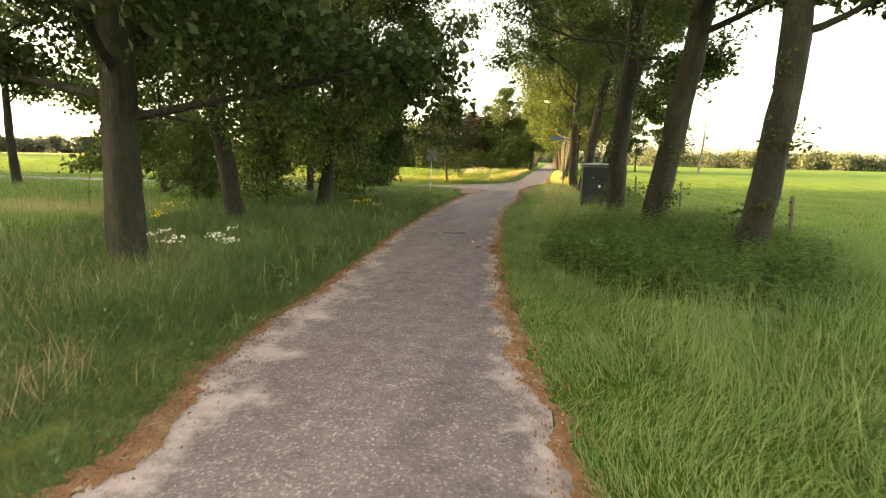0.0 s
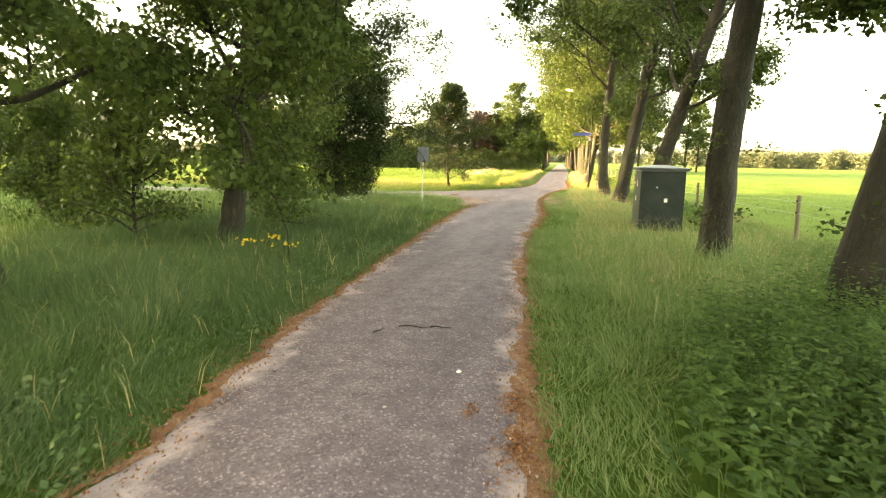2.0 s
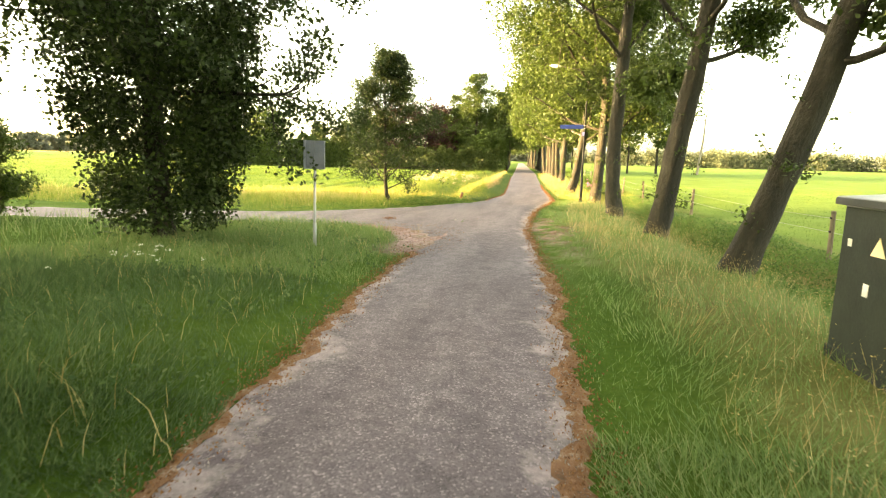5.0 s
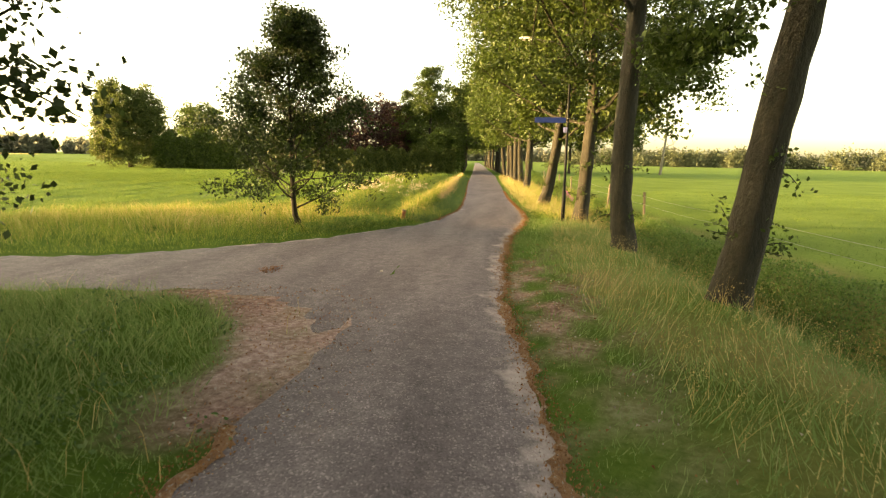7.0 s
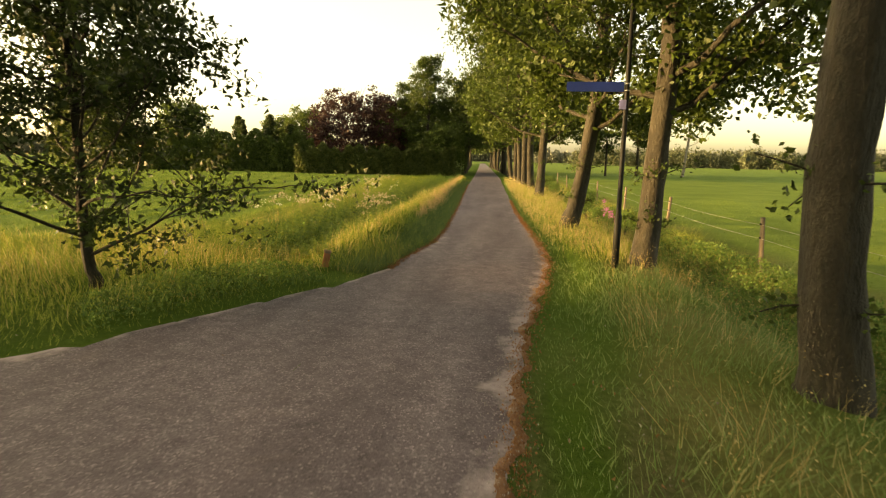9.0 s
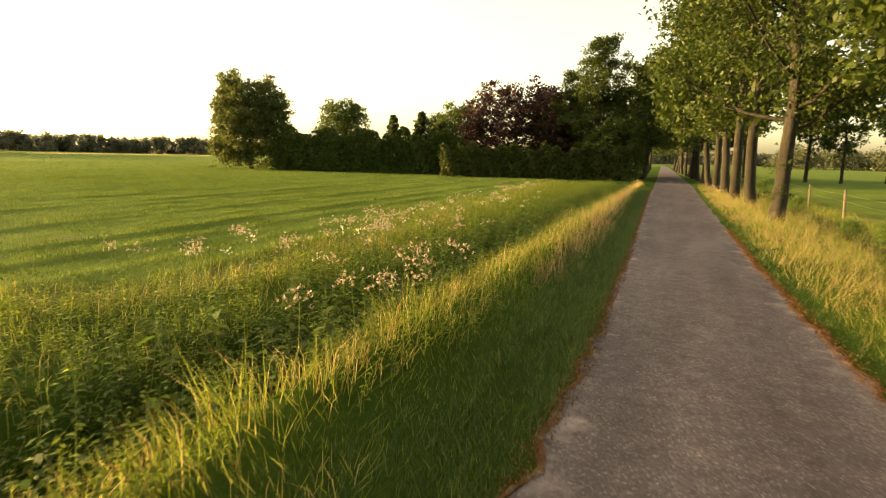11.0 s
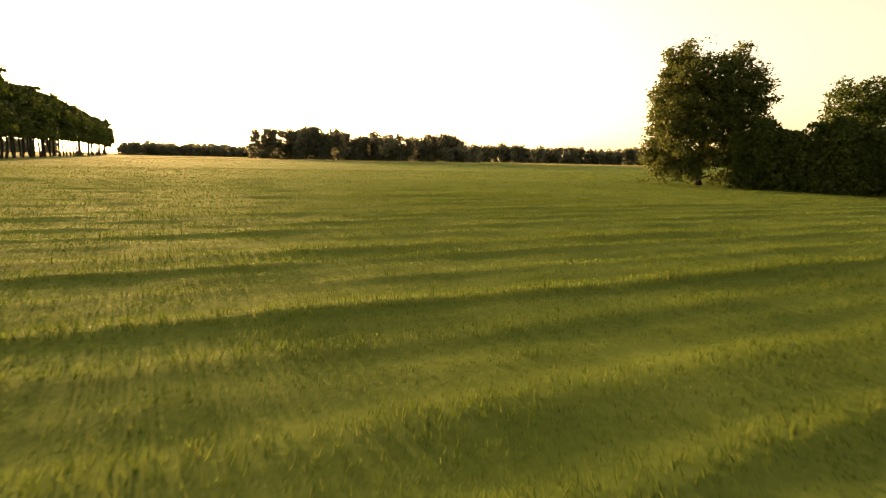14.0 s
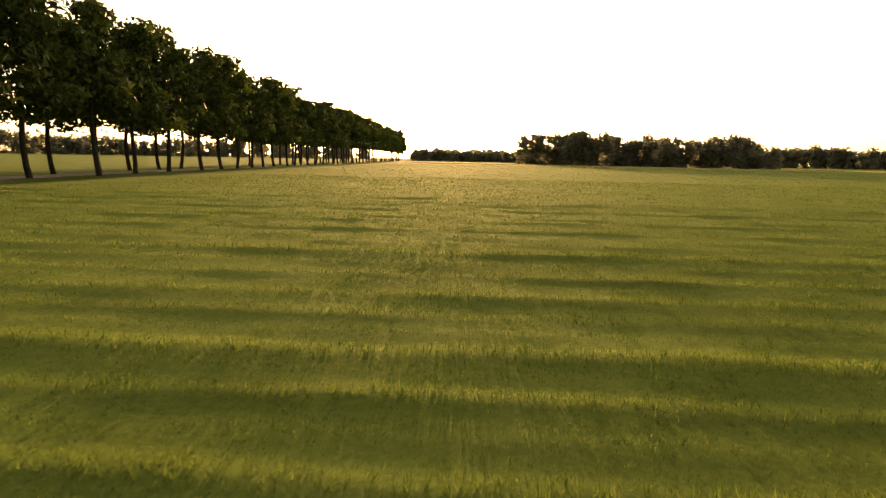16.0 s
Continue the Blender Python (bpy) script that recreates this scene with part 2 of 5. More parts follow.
LAMP_GREY = surface("lamp_housing", [(0.45, 0.46, 0.45), (0.6, 0.6, 0.58)], 3, 40, 0.45)
DRYPINK = surface("bleached_meadow_grass", [(0.26, 0.16, 0.09), (0.4, 0.27, 0.16), (0.52, 0.39, 0.25)], 0.8, 5, 0.7, 0, 0.6, 0.35)
WOOD = surface("weathered_post_wood", [(0.06, 0.045, 0.032), (0.14, 0.11, 0.08), (0.22, 0.18, 0.13)], 3, 30, 0.9, 0.8, stretch=(1, 1, 0.2))
REDPOST = surface("red_brown_post", [(0.14, 0.05, 0.03), (0.24, 0.1, 0.06)], 4, 40, 0.8, 0.6)
for dull, gloss in ((POLE_BLACK, 0.12), (CAB_GREEN, 0.16), (CROP, 0.06)):
    dull.node_tree.nodes["Principled BSDF"].inputs["Specular IOR Level"].default_value = gloss
WIRE = surface("fence_wire", [(0.2, 0.2, 0.18), (0.3, 0.3, 0.27)], 4, 40, 0.5, metal=0.5)
# Far woods leaf paled to grey-green: distance haze put into its colour.
HAZE_WOOD = surface("haze_paled_wood_leaf", [(0.12, 0.13, 0.1), (0.175, 0.185, 0.14), (0.23, 0.235, 0.175)], 0.05, 0.5, 0.8, 0, 0.5, 0.75)
FARGOLD = surface("far_thicket_leaf", [(0.048, 0.063, 0.034), (0.072, 0.087, 0.048), (0.105, 0.112, 0.066)], 0.05, 0.5, 0.8, 0, 0.5, 0.25)


# ---- mesh helpers ----
def raw_mesh(name, verts, faces_flat, sizes, material, smooth=False):
    """A mesh straight from arrays: flat vertex indices and the size of each face."""
    me = bpy.data.meshes.new(name)
    verts = np.asarray(verts, np.float32).reshape(-1, 3)
    sizes = np.asarray(sizes, np.int32)
    flat = np.asarray(faces_flat, np.int32).ravel()
    me.vertices.add(len(verts))
    me.vertices.foreach_set("co", verts.ravel())
    me.loops.add(len(flat))
    me.loops.foreach_set("vertex_index", flat)
    me.polygons.add(len(sizes))
    starts = np.concatenate([[0], np.cumsum(sizes)[:-1]]).astype(np.int32)
    me.polygons.foreach_set("loop_start", starts)
    me.polygons.foreach_set("loop_total", sizes)
    if smooth:
        me.polygons.foreach_set("use_smooth", np.ones(len(sizes), bool))
    me.materials.append(material)
    me.update(calc_edges=True)
    me.validate()
    return me


def part(name, bm, material, parent, label=""):
    """Links a bmesh (or a finished mesh) as one part under its thing."""
    if isinstance(bm, bpy.types.Mesh):
        me = bm
    else:
        me = bpy.data.meshes.new(name)
        bm.to_mesh(me)
        bm.free()
        me.materials.append(material)
    ob = new(name, me)
    ob.parent = parent
    return tagged(ob, label) if label else ob


def box_bm(sx, sy, sz, at=(0, 0, 0), bevel=0.006, taper=1.0):
    bm = bmesh.new()
    bmesh.ops.create_cube(bm, size=1.0)
    for v in bm.verts:
        k = taper if v.co.z > 0 else 1.0
        v.co = Vector((v.co.x * sx * k, v.co.y * sy * k, v.co.z * sz)) + Vector(at)
    if bevel:
        bmesh.ops.bevel(bm, geom=list(bm.edges), offset=bevel, segments=2, affect="EDGES", clamp_overlap=True)
    return bm


def tube_arrays(points, radii, sides):
    """Vertices and quads of a tube along points."""
    pts = np.asarray(points, float)
    n = len(pts)
    d = np.gradient(pts, axis=0)
    d /= np.linalg.norm(d, axis=1)[:, None] + 1e-9
    ref = np.where(np.abs(d[:, 2:3]) > 0.9, [[1.0, 0, 0]], [[0, 0, 1.0]])
    u = np.cross(d, ref)
    u /= np.linalg.norm(u, axis=1)[:, None] + 1e-9
    w = np.cross(d, u)
    a = np.linspace(0, 2 * np.pi, sides, endpoint=False)
    v = pts[:, None] + np.asarray(radii)[:, None, None] * (np.cos(a)[None, :, None] * u[:, None] + np.sin(a)[None, :, None] * w[:, None])
    i = np.arange(n - 1)[:, None] * sides
    j = np.arange(sides)[None, :]
    k = (j + 1) % sides
    q = np.stack([i + j, i + k, i + sides + k, i + sides + j], -1).reshape(-1, 4)
    return v.reshape(-1, 3), q


class Tubes:
    def __init__(self):
        self.v, self.q, self.n = [], [], 0

    def add(self, points, radii, sides=6):
        v, q = tube_arrays(points, radii, sides)
        self.v.append(v)
        self.q.append(q + self.n)
        self.n += len(v)

    def mesh(self, name, material):
        q = np.concatenate(self.q)
        return raw_mesh(name, np.concatenate(self.v), q, np.full(len(q), 4), material, True)


def tube_mesh(name, points, radii, sides, material):
    t = Tubes()
    pts, rad = [tuple(points[0])] + list(points) + [tuple(points[-1])], [0.0] + list(radii) + [0.0]
    pts = [Vector(p) for p in pts]
    pts[0] = pts[0] - (pts[2] - pts[1]).normalized() * 0.001
    pts[-1] = pts[-1] + (pts[-2] - pts[-3]).normalized() * 0.001
    t.add([tuple(p) for p in pts], rad, sides)
    return t.mesh(name, material)


def leaf_mesh(name, centres, size, material, r, droop=0.3, far=False):
    """Kite-shaped leaves, each an island of its own, scattered in every direction."""
    c = np.asarray(centres, float)
    n = len(c)
    d = r.normal(size=(n, 3))
    d[:, 2] -= droop
    d /= np.linalg.norm(d, axis=1)[:, None]
    s = r.normal(size=(n, 3))
    s -= (s * d).sum(1)[:, None] * d
    s /= np.linalg.norm(s, axis=1)[:, None]
    up = np.cross(d, s)
    L = (np.broadcast_to(size, n) * r.uniform(0.65, 1.35, n))[:, None]
    if isinstance(far, np.ndarray):
        k, t = ~far, far
        vk = np.stack([c - d * L * 0.5, c + s * L * 0.32 + up * L * 0.08, c + d * L * 0.5, c - s * L * 0.32 + up * L * 0.08], 1)[k].reshape(-1, 3)
        vt = np.stack([c - d * L * 0.6, c + d * L * 0.45 + s * L * 0.3, c + d * L * 0.35 - s * L * 0.28], 1)[t].reshape(-1, 3)
        v = np.concatenate([vk, vt])
        return raw_mesh(name, v, np.arange(len(v)), np.concatenate([np.full(k.sum(), 4), np.full(t.sum(), 3)]), material)
    if far:
        v = np.stack([c - d * L * 0.6, c + d * L * 0.45 + s * L * 0.33, c + d * L * 0.3 - s * L * 0.36], 1)
        return raw_mesh(name, v.reshape(-1, 3), np.arange(3 * n), np.full(n, 3), material)
    v = np.stack([c - d * L * 0.5, c + s * L * 0.32 + up * L * 0.08, c + d * L * 0.5, c - s * L * 0.32 + up * L * 0.08], 1)
    return raw_mesh(name, v.reshape(-1, 3), np.arange(4 * n), np.full(n, 4), material)


def blade_mesh(name, base, height, width, material, r, bend=0.35, simple=False, lean=None):
    """Grass blades: a bent, tapering strip each."""
    b = np.asarray(base, float)
    n = len(b)
    h = np.broadcast_to(height, n)[:, None]
    w = np.broadcast_to(width, n)[:, None]
    a = r.uniform(0, 2 * np.pi, n)
    side = np.stack([np.cos(a), np.sin(a), np.zeros(n)], 1)
    a2 = r.uniform(0, 2 * np.pi, n)
    out = np.stack([np.cos(a2), np.sin(a2), np.zeros(n)], 1) * (bend * r.uniform(0.2, 1.3, n))[:, None]
    if lean is not None:
        out = out + np.asarray(lean)
    up = np.array([0, 0, 1.0])
    tip = b + h * (up * 0.92 + out)
    if simple:
        v = np.stack([b - side * w * 0.5, b + side * w * 0.5, tip], 1)
        return raw_mesh(name, v.reshape(-1, 3), np.arange(3 * n), np.full(n, 3), material)
    mid = b + h * (up * 0.55 + out * 0.3)
    v = np.stack([b - side * w * 0.5, b + side * w * 0.5, mid + side * w * 0.42, mid - side * w * 0.42, tip], 1)
    i = np.arange(n)[:, None] * 5
    f = np.concatenate([i + [0, 1, 2, 3], i + [3, 2, 4]], 1)
    return raw_mesh(name, v.reshape(-1, 3), f, np.tile([4, 3], n), material)


# ---- plan of the roads ----
ROAD_Y = [-40, -20, 0, 8.6, 11.3, 13.3, 15.5, 17.8, 21.5, 25, 28, 34, 38.5, 41.8, 44.4, 48.6, 51.9, 55, 58, 61, 67, 79, 98, 112, 250, 420]
ROAD_R = [9.9, 5.7, 1.5, -0.45, -1.07, -1.47, -1.82, -2.08, -2.52, -2.85, -3.02, -3.1, -3.5, -3.75, -3.72, -3.55, -3.1, -2.7, -2.74, -2.88, -3.15, -3.4, -3.8, -4.0, -9.0, -15.5]
LEFT_Y = [-40, -20, 0, 7.9, 10.5, 12.5, 16, 18.7, 20.6, 24.4, 28, 31, 35.5, 38.5, 54, 55.8, 57.6, 60.3, 68.5, 76, 92, 104, 250, 420]
LEFT_X = [7.0, 2.8, -1.45, -3.25, -3.8, -4.05, -4.45, -4.88, -5.1, -5.45, -5.78, -6.0, -6.2, -5.98, -6.1, -5.88, -5.66, -5.62, -5.88, -6.2, -6.85, -7.1, -12.2, -18.6]
SOUTH_X = [-420, -330, -204, -120, -84, -50, -20, -12, -9.6, -8.5, -7.5, -6.8, -6.3, -5.95]
SOUTH_Y = [-8, 2, 15.5, 25.5, 30.5, 35, 39.6, 41.0, 41.4, 41.4, 41.1, 40.6, 39.7, 38.0]
NORTH_X = [-420, -330, -204, -120, -84, -50, -20, -13, -10.2, -8.9, -7.9, -7.2, -6.5, -6.1]
NORTH_Y = [-4, 6, 19.5, 29.5, 34.5, 39, 42.8, 44.6, 46.8, 48.4, 50.2, 51.3, 52.7, 54]


def ragged(q):
    """Small uneven sway of an asphalt edge."""
    return 0.07 * np.sin(q * 2.3 + 1) * np.sin(q * 0.9) + 0.04 * np.sin(q * 7.1)


def right_edge(y):
    return np.interp(y, ROAD_Y, ROAD_R)


def left_edge(y):
    return np.interp(y, LEFT_Y, LEFT_X)


def on_main(x, y, pad=0.0):
    return (x > left_edge(y) - pad) & (x < right_edge(y) + pad)


def on_side(x, y, pad=0.0):
    inside = (x < -6.0) & (y > np.interp(x, SOUTH_X, SOUTH_Y) - pad) & (y < np.interp(x, NORTH_X, NORTH_Y) + pad)
    return inside


def on_road(x, y, pad=0.0):
    return on_main(x, y, pad) | on_side(x, y, pad)


def swath_line(x, y):
    """The swaths run along the road and drift slowly away from it."""
    return x + 0.05 * (y - 75) + 0.16 * np.sin(y * 0.11 + x * 0.04) + 0.05 * np.sin(y * 0.6 + x * 0.9)


def swath(x, y):
    """0 to 1: narrow ridges of longer grass, each of its own height and width."""
    q = (swath_line(x, y) + 18.4) / 1.66
    k = np.floor(q + 0.5)
    p = q - k - 0.14 * np.sin(k * 3.7)
    fade = 0.85 + 0.15 * np.sin(y * 0.21 + k * 1.9)
    a = np.exp(-((p / (0.17 + 0.04 * np.sin(k * 1.3))) ** 2)) * (0.66 + 0.34 * np.sin(k * 2.4 + 1)) * fade
    p2 = (q * 2 + 0.55) % 1.0
    return a + 0.22 * np.exp(-(((p2 - 0.5) / 0.2) ** 2))


def waves(x, y):
    return 0.06 * swath(x, y) - 0.015


def smooth01(v, a, b):
    u = np.clip((v - a) / (b - a), 0, 1)
    return u * u * (3 - 2 * u)


def field_edge(y):
    return np.interp(y, [44, 52, 60, 62, 66, 70, 90, 115], [-30.0, -19.0, -12.7, -12.4, -12.7, -13.2, -15.2, -17.8])


def hollow_line(y):
    """The bottom of the ditch between road and field."""
    return np.interp(y, [50, 73, 97, 120], [-8.75, -8.85, -9.3, -9.9])


def field_amount(x, y):
    """1 in the open field on the sun's side, 0 elsewhere."""
    return smooth01(field_edge(y) - x, -0.3, 1.0) * smooth01(y - np.interp(x, NORTH_X, NORTH_Y), 6.0, 8.5)


def dirt(x, y):
    """0 to 1: trodden soil round the inner corner of the junction and in the verge across from it."""
    px = np.concatenate([np.linspace(-9.6, -6.2, 22), np.full(8, -6.0)])
    py = np.concatenate([np.interp(px[:22], SOUTH_X, SOUTH_Y), np.linspace(39.0, 37.6, 8)])
    d = np.full(np.shape(x), 9.0)
    for u, v in zip(px, py):
        d = np.minimum(d, np.hypot(x - u, y - v))
    wide = np.interp(x, [-9.8, -8.0, -6.5, -5.9], [0.35, 1.0, 1.25, 1.0]) + 0.25 * np.sin(x * 3 + y * 2)
    corner = smooth01(wide - d, -0.25, 0.35) * (y > 36.5) * (y < 45)
    verge = np.exp(-(((x - right_edge(y) - 0.6) / 0.95) ** 2 + ((y - 42.2) / 4.2) ** 2)) * (x > right_edge(y))
    spots = 0.5 + 0.5 * np.sin(x * 5.1 + 1.5 * np.sin(y * 2.3)) * np.sin(y * 3.7 + x)
    return np.clip(corner * (0.75 + 0.35 * spots) + 1.1 * verge * smooth01(spots, 0.25, 0.75), 0, 1)


def ground_z(x, y):
    x, y = np.asarray(x, float), np.asarray(y, float)
    z = np.zeros_like(x)
    r, l = right_edge(y), left_edge(y)
    # ditch between the roadside trees and the pasture
    c = np.interp(y, [0, 20, 30, 45, 60, 90, 130], [6.5, 4.2, 2.3, 0.9, 0.6, 0.4, 0.0])
    z -= 0.55 * np.exp(-(((x - c) / 0.8) ** 2)) * smooth01(y, 26, 34) * (1 - smooth01(y, 120, 150))
    # ditch between the road and the field
    c2, run = hollow_line(y), smooth01(y, 52, 57) * (1 - smooth01(y, 105, 125))
    z -= 0.45 * np.exp(-(((x - c2) / 0.75) ** 2)) * run
    z += 0.26 * np.exp(-(((x - c2 - 1.1) / 0.55) ** 2)) * run
    z += field_amount(x, y) * (0.05 + waves(x, y)) * np.where(x < -150, 0.3, 1.0)
    bumps = 0.03 * np.sin(x * 1.9 + y * 0.7) * np.sin(y * 1.3 - x * 0.4)
    near = on_road(x, y, 0.7)
    z += np.where(near, 0, bumps + 0.03)
    z = np.where(near, z - 0.006, z)
    return np.where(on_road(x, y, -0.3), -0.07, z)


# ---- ground: one sheet to the horizon ----
def spaced(*runs):
    out = [np.arange(a, b, s) for a, b, s in runs]
    return np.concatenate(out)


def far_steps(start, end, first, grow):
    v, s = [start], first
    while abs(v[-1] - start) < abs(end - start):
        v.append(v[-1] + math.copysign(s, end - start))
        s *= grow
    return np.array(v[1:])


gx = np.concatenate([far_steps(-150, -4200, 2.0, 1.22)[::-1], spaced((-150, -70, 0.8), (-70, -42, 0.3), (-42, -13, 0.17), (-13, 8, 0.25), (8, 60, 2.0)), far_steps(60, 4200, 2.0, 1.25)])
gy = np.concatenate([far_steps(-10, -4200, 2.0, 1.25)[::-1], spaced((-10, 36, 1.2), (36, 46, 0.3), (46, 110, 1.2), (110, 180, 2.0)), far_steps(180, 4200, 3.0, 1.22)])
X, Y = np.meshgrid(gx, gy, indexing="ij")
Z = ground_z(X, Y)
nx, ny = X.shape
idx = np.arange(nx * ny).reshape(nx, ny)
quads = np.stack([idx[:-1, :-1], idx[1:, :-1], idx[1:, 1:], idx[:-1, 1:]], -1).reshape(-1, 4)
me = raw_mesh("ground", np.stack([X, Y, Z], -1), quads, np.full(len(quads), 4), GROUND, True)
fx, fy = X.ravel(), Y.ravel()
pasture = smooth01(fx - np.interp(fy, [0, 30, 60, 130], [5.5, 3.6, 2.2, 2.0]), 0, 1.5)
open_left = smooth01(-40 - fx, 0, 10) * (fy < 30)
field = np.clip(field_amount(fx, fy) + pasture + open_left, 0, 1)
wob = 0.5 + 0.5 * np.sin(fx * 0.9 + 2 * np.sin(fy * 0.5)) * np.sin(fy * 0.7 + fx * 0.3)
dry = 0.55 * smooth01(fx - right_edge(fy), 0.8, 2.0) * (1 - pasture) * smooth01(fy, 20, 34) * wob
dry += 0.5 * smooth01(field_edge(fy) - fx, -1.6, -0.2) * (1 - field) * (fy > 55) * wob
dry += 0.9 * np.exp(-(((fx + 18.5) / 4.5) ** 2 + ((fy - 21.5) / 2.2) ** 2)) + 0.9 * np.exp(-(((fx + 5.6) / 2.6) ** 2 + ((fy - 7) / 4) ** 2)) * (0.4 + 0.6 * wob)
soil = dirt(fx, fy) + 0.8 * field_amount(fx, fy) * np.exp(-(((swath_line(fx, fy) + 18.95) / 0.2) ** 2)) * smooth01(wob, 0.5, 0.9)
for key, val in (("field", field), ("dry", np.clip(dry, 0, 1)), ("soil", np.clip(soil, 0, 1))):
    at = me.attributes.new(key, "FLOAT", "POINT")
    at.data.foreach_set("value", val.astype(np.float32))
ground = tagged(new("ground", me), "grassy verges, ditches and a mown green field", "ground", kind="structure")


def ribbon(name, xa, xb, ys, across, z, label, material, crown=0.03, open_left=None):
    """A road sheet between two edge lines, gently crowned, with its rim marked for wear."""
    n, k = len(ys), across + 1
    u = np.linspace(0, 1, k)
    P = np.zeros((n, k, 3))
    a, b = np.asarray(xa) + ragged(ys)[:, None] * [1, 0], np.asarray(xb) + ragged(ys + 50)[:, None] * [1, 0]
    P[..., :2] = a[:, None, :] * (1 - u)[None, :, None] + b[:, None, :] * u[None, :, None]
    P[..., 2] = z + crown * (1 - (2 * u - 1) ** 2)[None, :]
    ii = np.arange(n * k).reshape(n, k)
    q = np.stack([ii[:-1, :-1], ii[:-1, 1:], ii[1:, 1:], ii[1:, :-1]], -1).reshape(-1, 4)
    me = raw_mesh(name, P, q, np.full(len(q), 4), material, True)
    w = np.linalg.norm(b - a, axis=1)
    d = np.minimum(u, 1 - u)[None, :] * w[:, None]
    wide = np.where((u < 0.5)[None, :], 0.6 + 0.55 * (1 - smooth01(ys, 12, 19))[:, None], 0.6)
    rim = np.clip(1 - d / wide, 0, 1) * np.interp(ys, [50, 56], [1.0, 0.7])[:, None]
    if open_left is not None:
        rim = rim * np.where(open_left[:, None] & (u < 0.5)[None, :], 0, 1)
    at = me.attributes.new("rim", "FLOAT", "POINT")
    at.data.foreach_set("value", rim.astype(np.float32).ravel())
    return tagged(new(name, me), label, "road", kind="structure")


ys = np.concatenate([np.arange(-40, 110, 0.4), np.arange(110, 400, 4.0)])
ribbon("road", np.stack([left_edge(ys), ys], 1), np.stack([right_edge(ys), ys], 1), ys, 14, 0.0, "narrow worn grey asphalt lane with pale dusty edges", ASPHALT, 0.03, (ys > 35.5) & (ys < 54.5))
s = np.linspace(0, 1, 160) ** 1.6
sx = -5.9 - s * 400
south = np.stack([sx, np.where(sx > -6.05, 37.6, np.interp(sx, SOUTH_X, SOUTH_Y))], 1)
north = np.stack([sx, np.where(sx > -6.15, 54.0, np.interp(sx, NORTH_X, NORTH_Y))], 1)
ribbon("side_road", south, north, sx * 0.7, 22, -0.016, "grey asphalt side road flaring into the junction", ASPHALT, 0.01, sx > -16)


def litter_strip(edge, ys, side):
    """A thin film of rust-brown litter along a road edge, of uneven width, with loose leaves on it."""
    n = len(ys)
    wave = 0.5 + 0.3 * np.sin(ys * 1.1 + side) + 0.2 * np.sin(ys * 2.9 + 2)
    fade = np.interp(ys, [0, 8, 33, 40, 52, 70], [0.9, 1, 1, 0.6, 0.5, 0.35])
    w_in = np.clip((0.22 if side > 0 else 0.14) * wave ** 1.5 + rng.normal(0, 0.025, n), 0.005, 0.4) * fade
    wide = np.interp(ys, [0, 6, 13], [3.2, 2.2, 1.0]) if side < 0 else 1.0
    w_out = wide * np.clip(0.1 + 0.03 * np.sin(ys * 0.8) + rng.normal(0, 0.03, n), 0.05, 0.5) * fade
    e = edge(ys) + ragged(ys + (50 if side > 0 else 0))
    P = np.zeros((n, 4, 3))
    for j, off in enumerate((-w_in, -w_in * 0.3, w_out * 0.5, w_out)):
        P[:, j, 0] = e + side * off
        P[:, j, 1] = ys
        P[:, j, 2] = (0.008, 0.013, 0.01, -0.01)[j] + rng.uniform(0, 0.004, n)
    ii = np.arange(n * 4).reshape(n, 4)
    q = np.stack([ii[:-1, :-1], ii[:-1, 1:], ii[1:, 1:], ii[1:, :-1]], -1).reshape(-1, 4)
    if side < 0:
        q = q[:, ::-1]
    me = raw_mesh("leaf_litter", P, q, np.full(len(q), 4), LITTER)
    tagged(new("leaf_litter", me), "rust-brown leaf litter along the asphalt edge", "leaf litter", kind="stuff")
    k = int((ys[-1] - ys[0]) * 260)
    yy = rng.uniform(ys[0], ys[-1], k)
    xx = edge(yy) + side * (rng.normal(0.01, 0.15, k) * np.interp(yy, ys, fade) + 0.02)
    me = leaf_mesh("fallen_leaves", np.column_stack([xx, yy, 0.014 + rng.uniform(0, 0.012, k)]), 0.026, DEAD_LEAF, rng, 0.0, True)
    tagged(new("fallen_leaves", me), "small brown fallen leaves along the asphalt edge", "leaf litter", kind="stuff")


def crumbs(n, x, y, size, material, label):
    keep = rng.permutation(len(x))[:n]
    c = np.column_stack([x[keep], y[keep], np.where(on_road(x[keep], y[keep], -0.1), 0.014, 0.03 + ground_z(x[keep], y[keep])) + rng.uniform(0, 0.012, len(keep))])
    me = leaf_mesh("crumbs", c, size, material, rng, 0.0, True)
    tagged(new("crumbs", me), label, "gravel", kind="stuff")


litter_strip(right_edge, np.arange(-5, 75, 0.06), 1)
litter_strip(left_edge, np.arange(-5, 37.0, 0.06), -1)
litter_strip(left_edge, np.arange(53.6, 95, 0.06), -1)
yy = rng.uniform(-2, 60, 7000)
crumbs(7000, right_edge(yy) + rng.normal(-0.12, 0.12, 7000), yy, 0.017, CRUMB, "pale crumbs of broken asphalt along the edge")
yy = rng.uniform(-2, 37, 4000)
crumbs(4000, left_edge(yy) + rng.normal(0.16, 0.12, 4000), yy, 0.017, CRUMB, "pale crumbs of broken asphalt along the edge")
xx, yy = rng.uniform(-11, -0.8, 60000), rng.uniform(36, 50, 60000)
soily = rng.uniform(0, 1, 60000) < dirt(xx, yy) * 0.9 + 0.001
crumbs(1300, xx[soily], yy[soily], 0.03, CRUMB, "small stones scattered over the trodden soil")
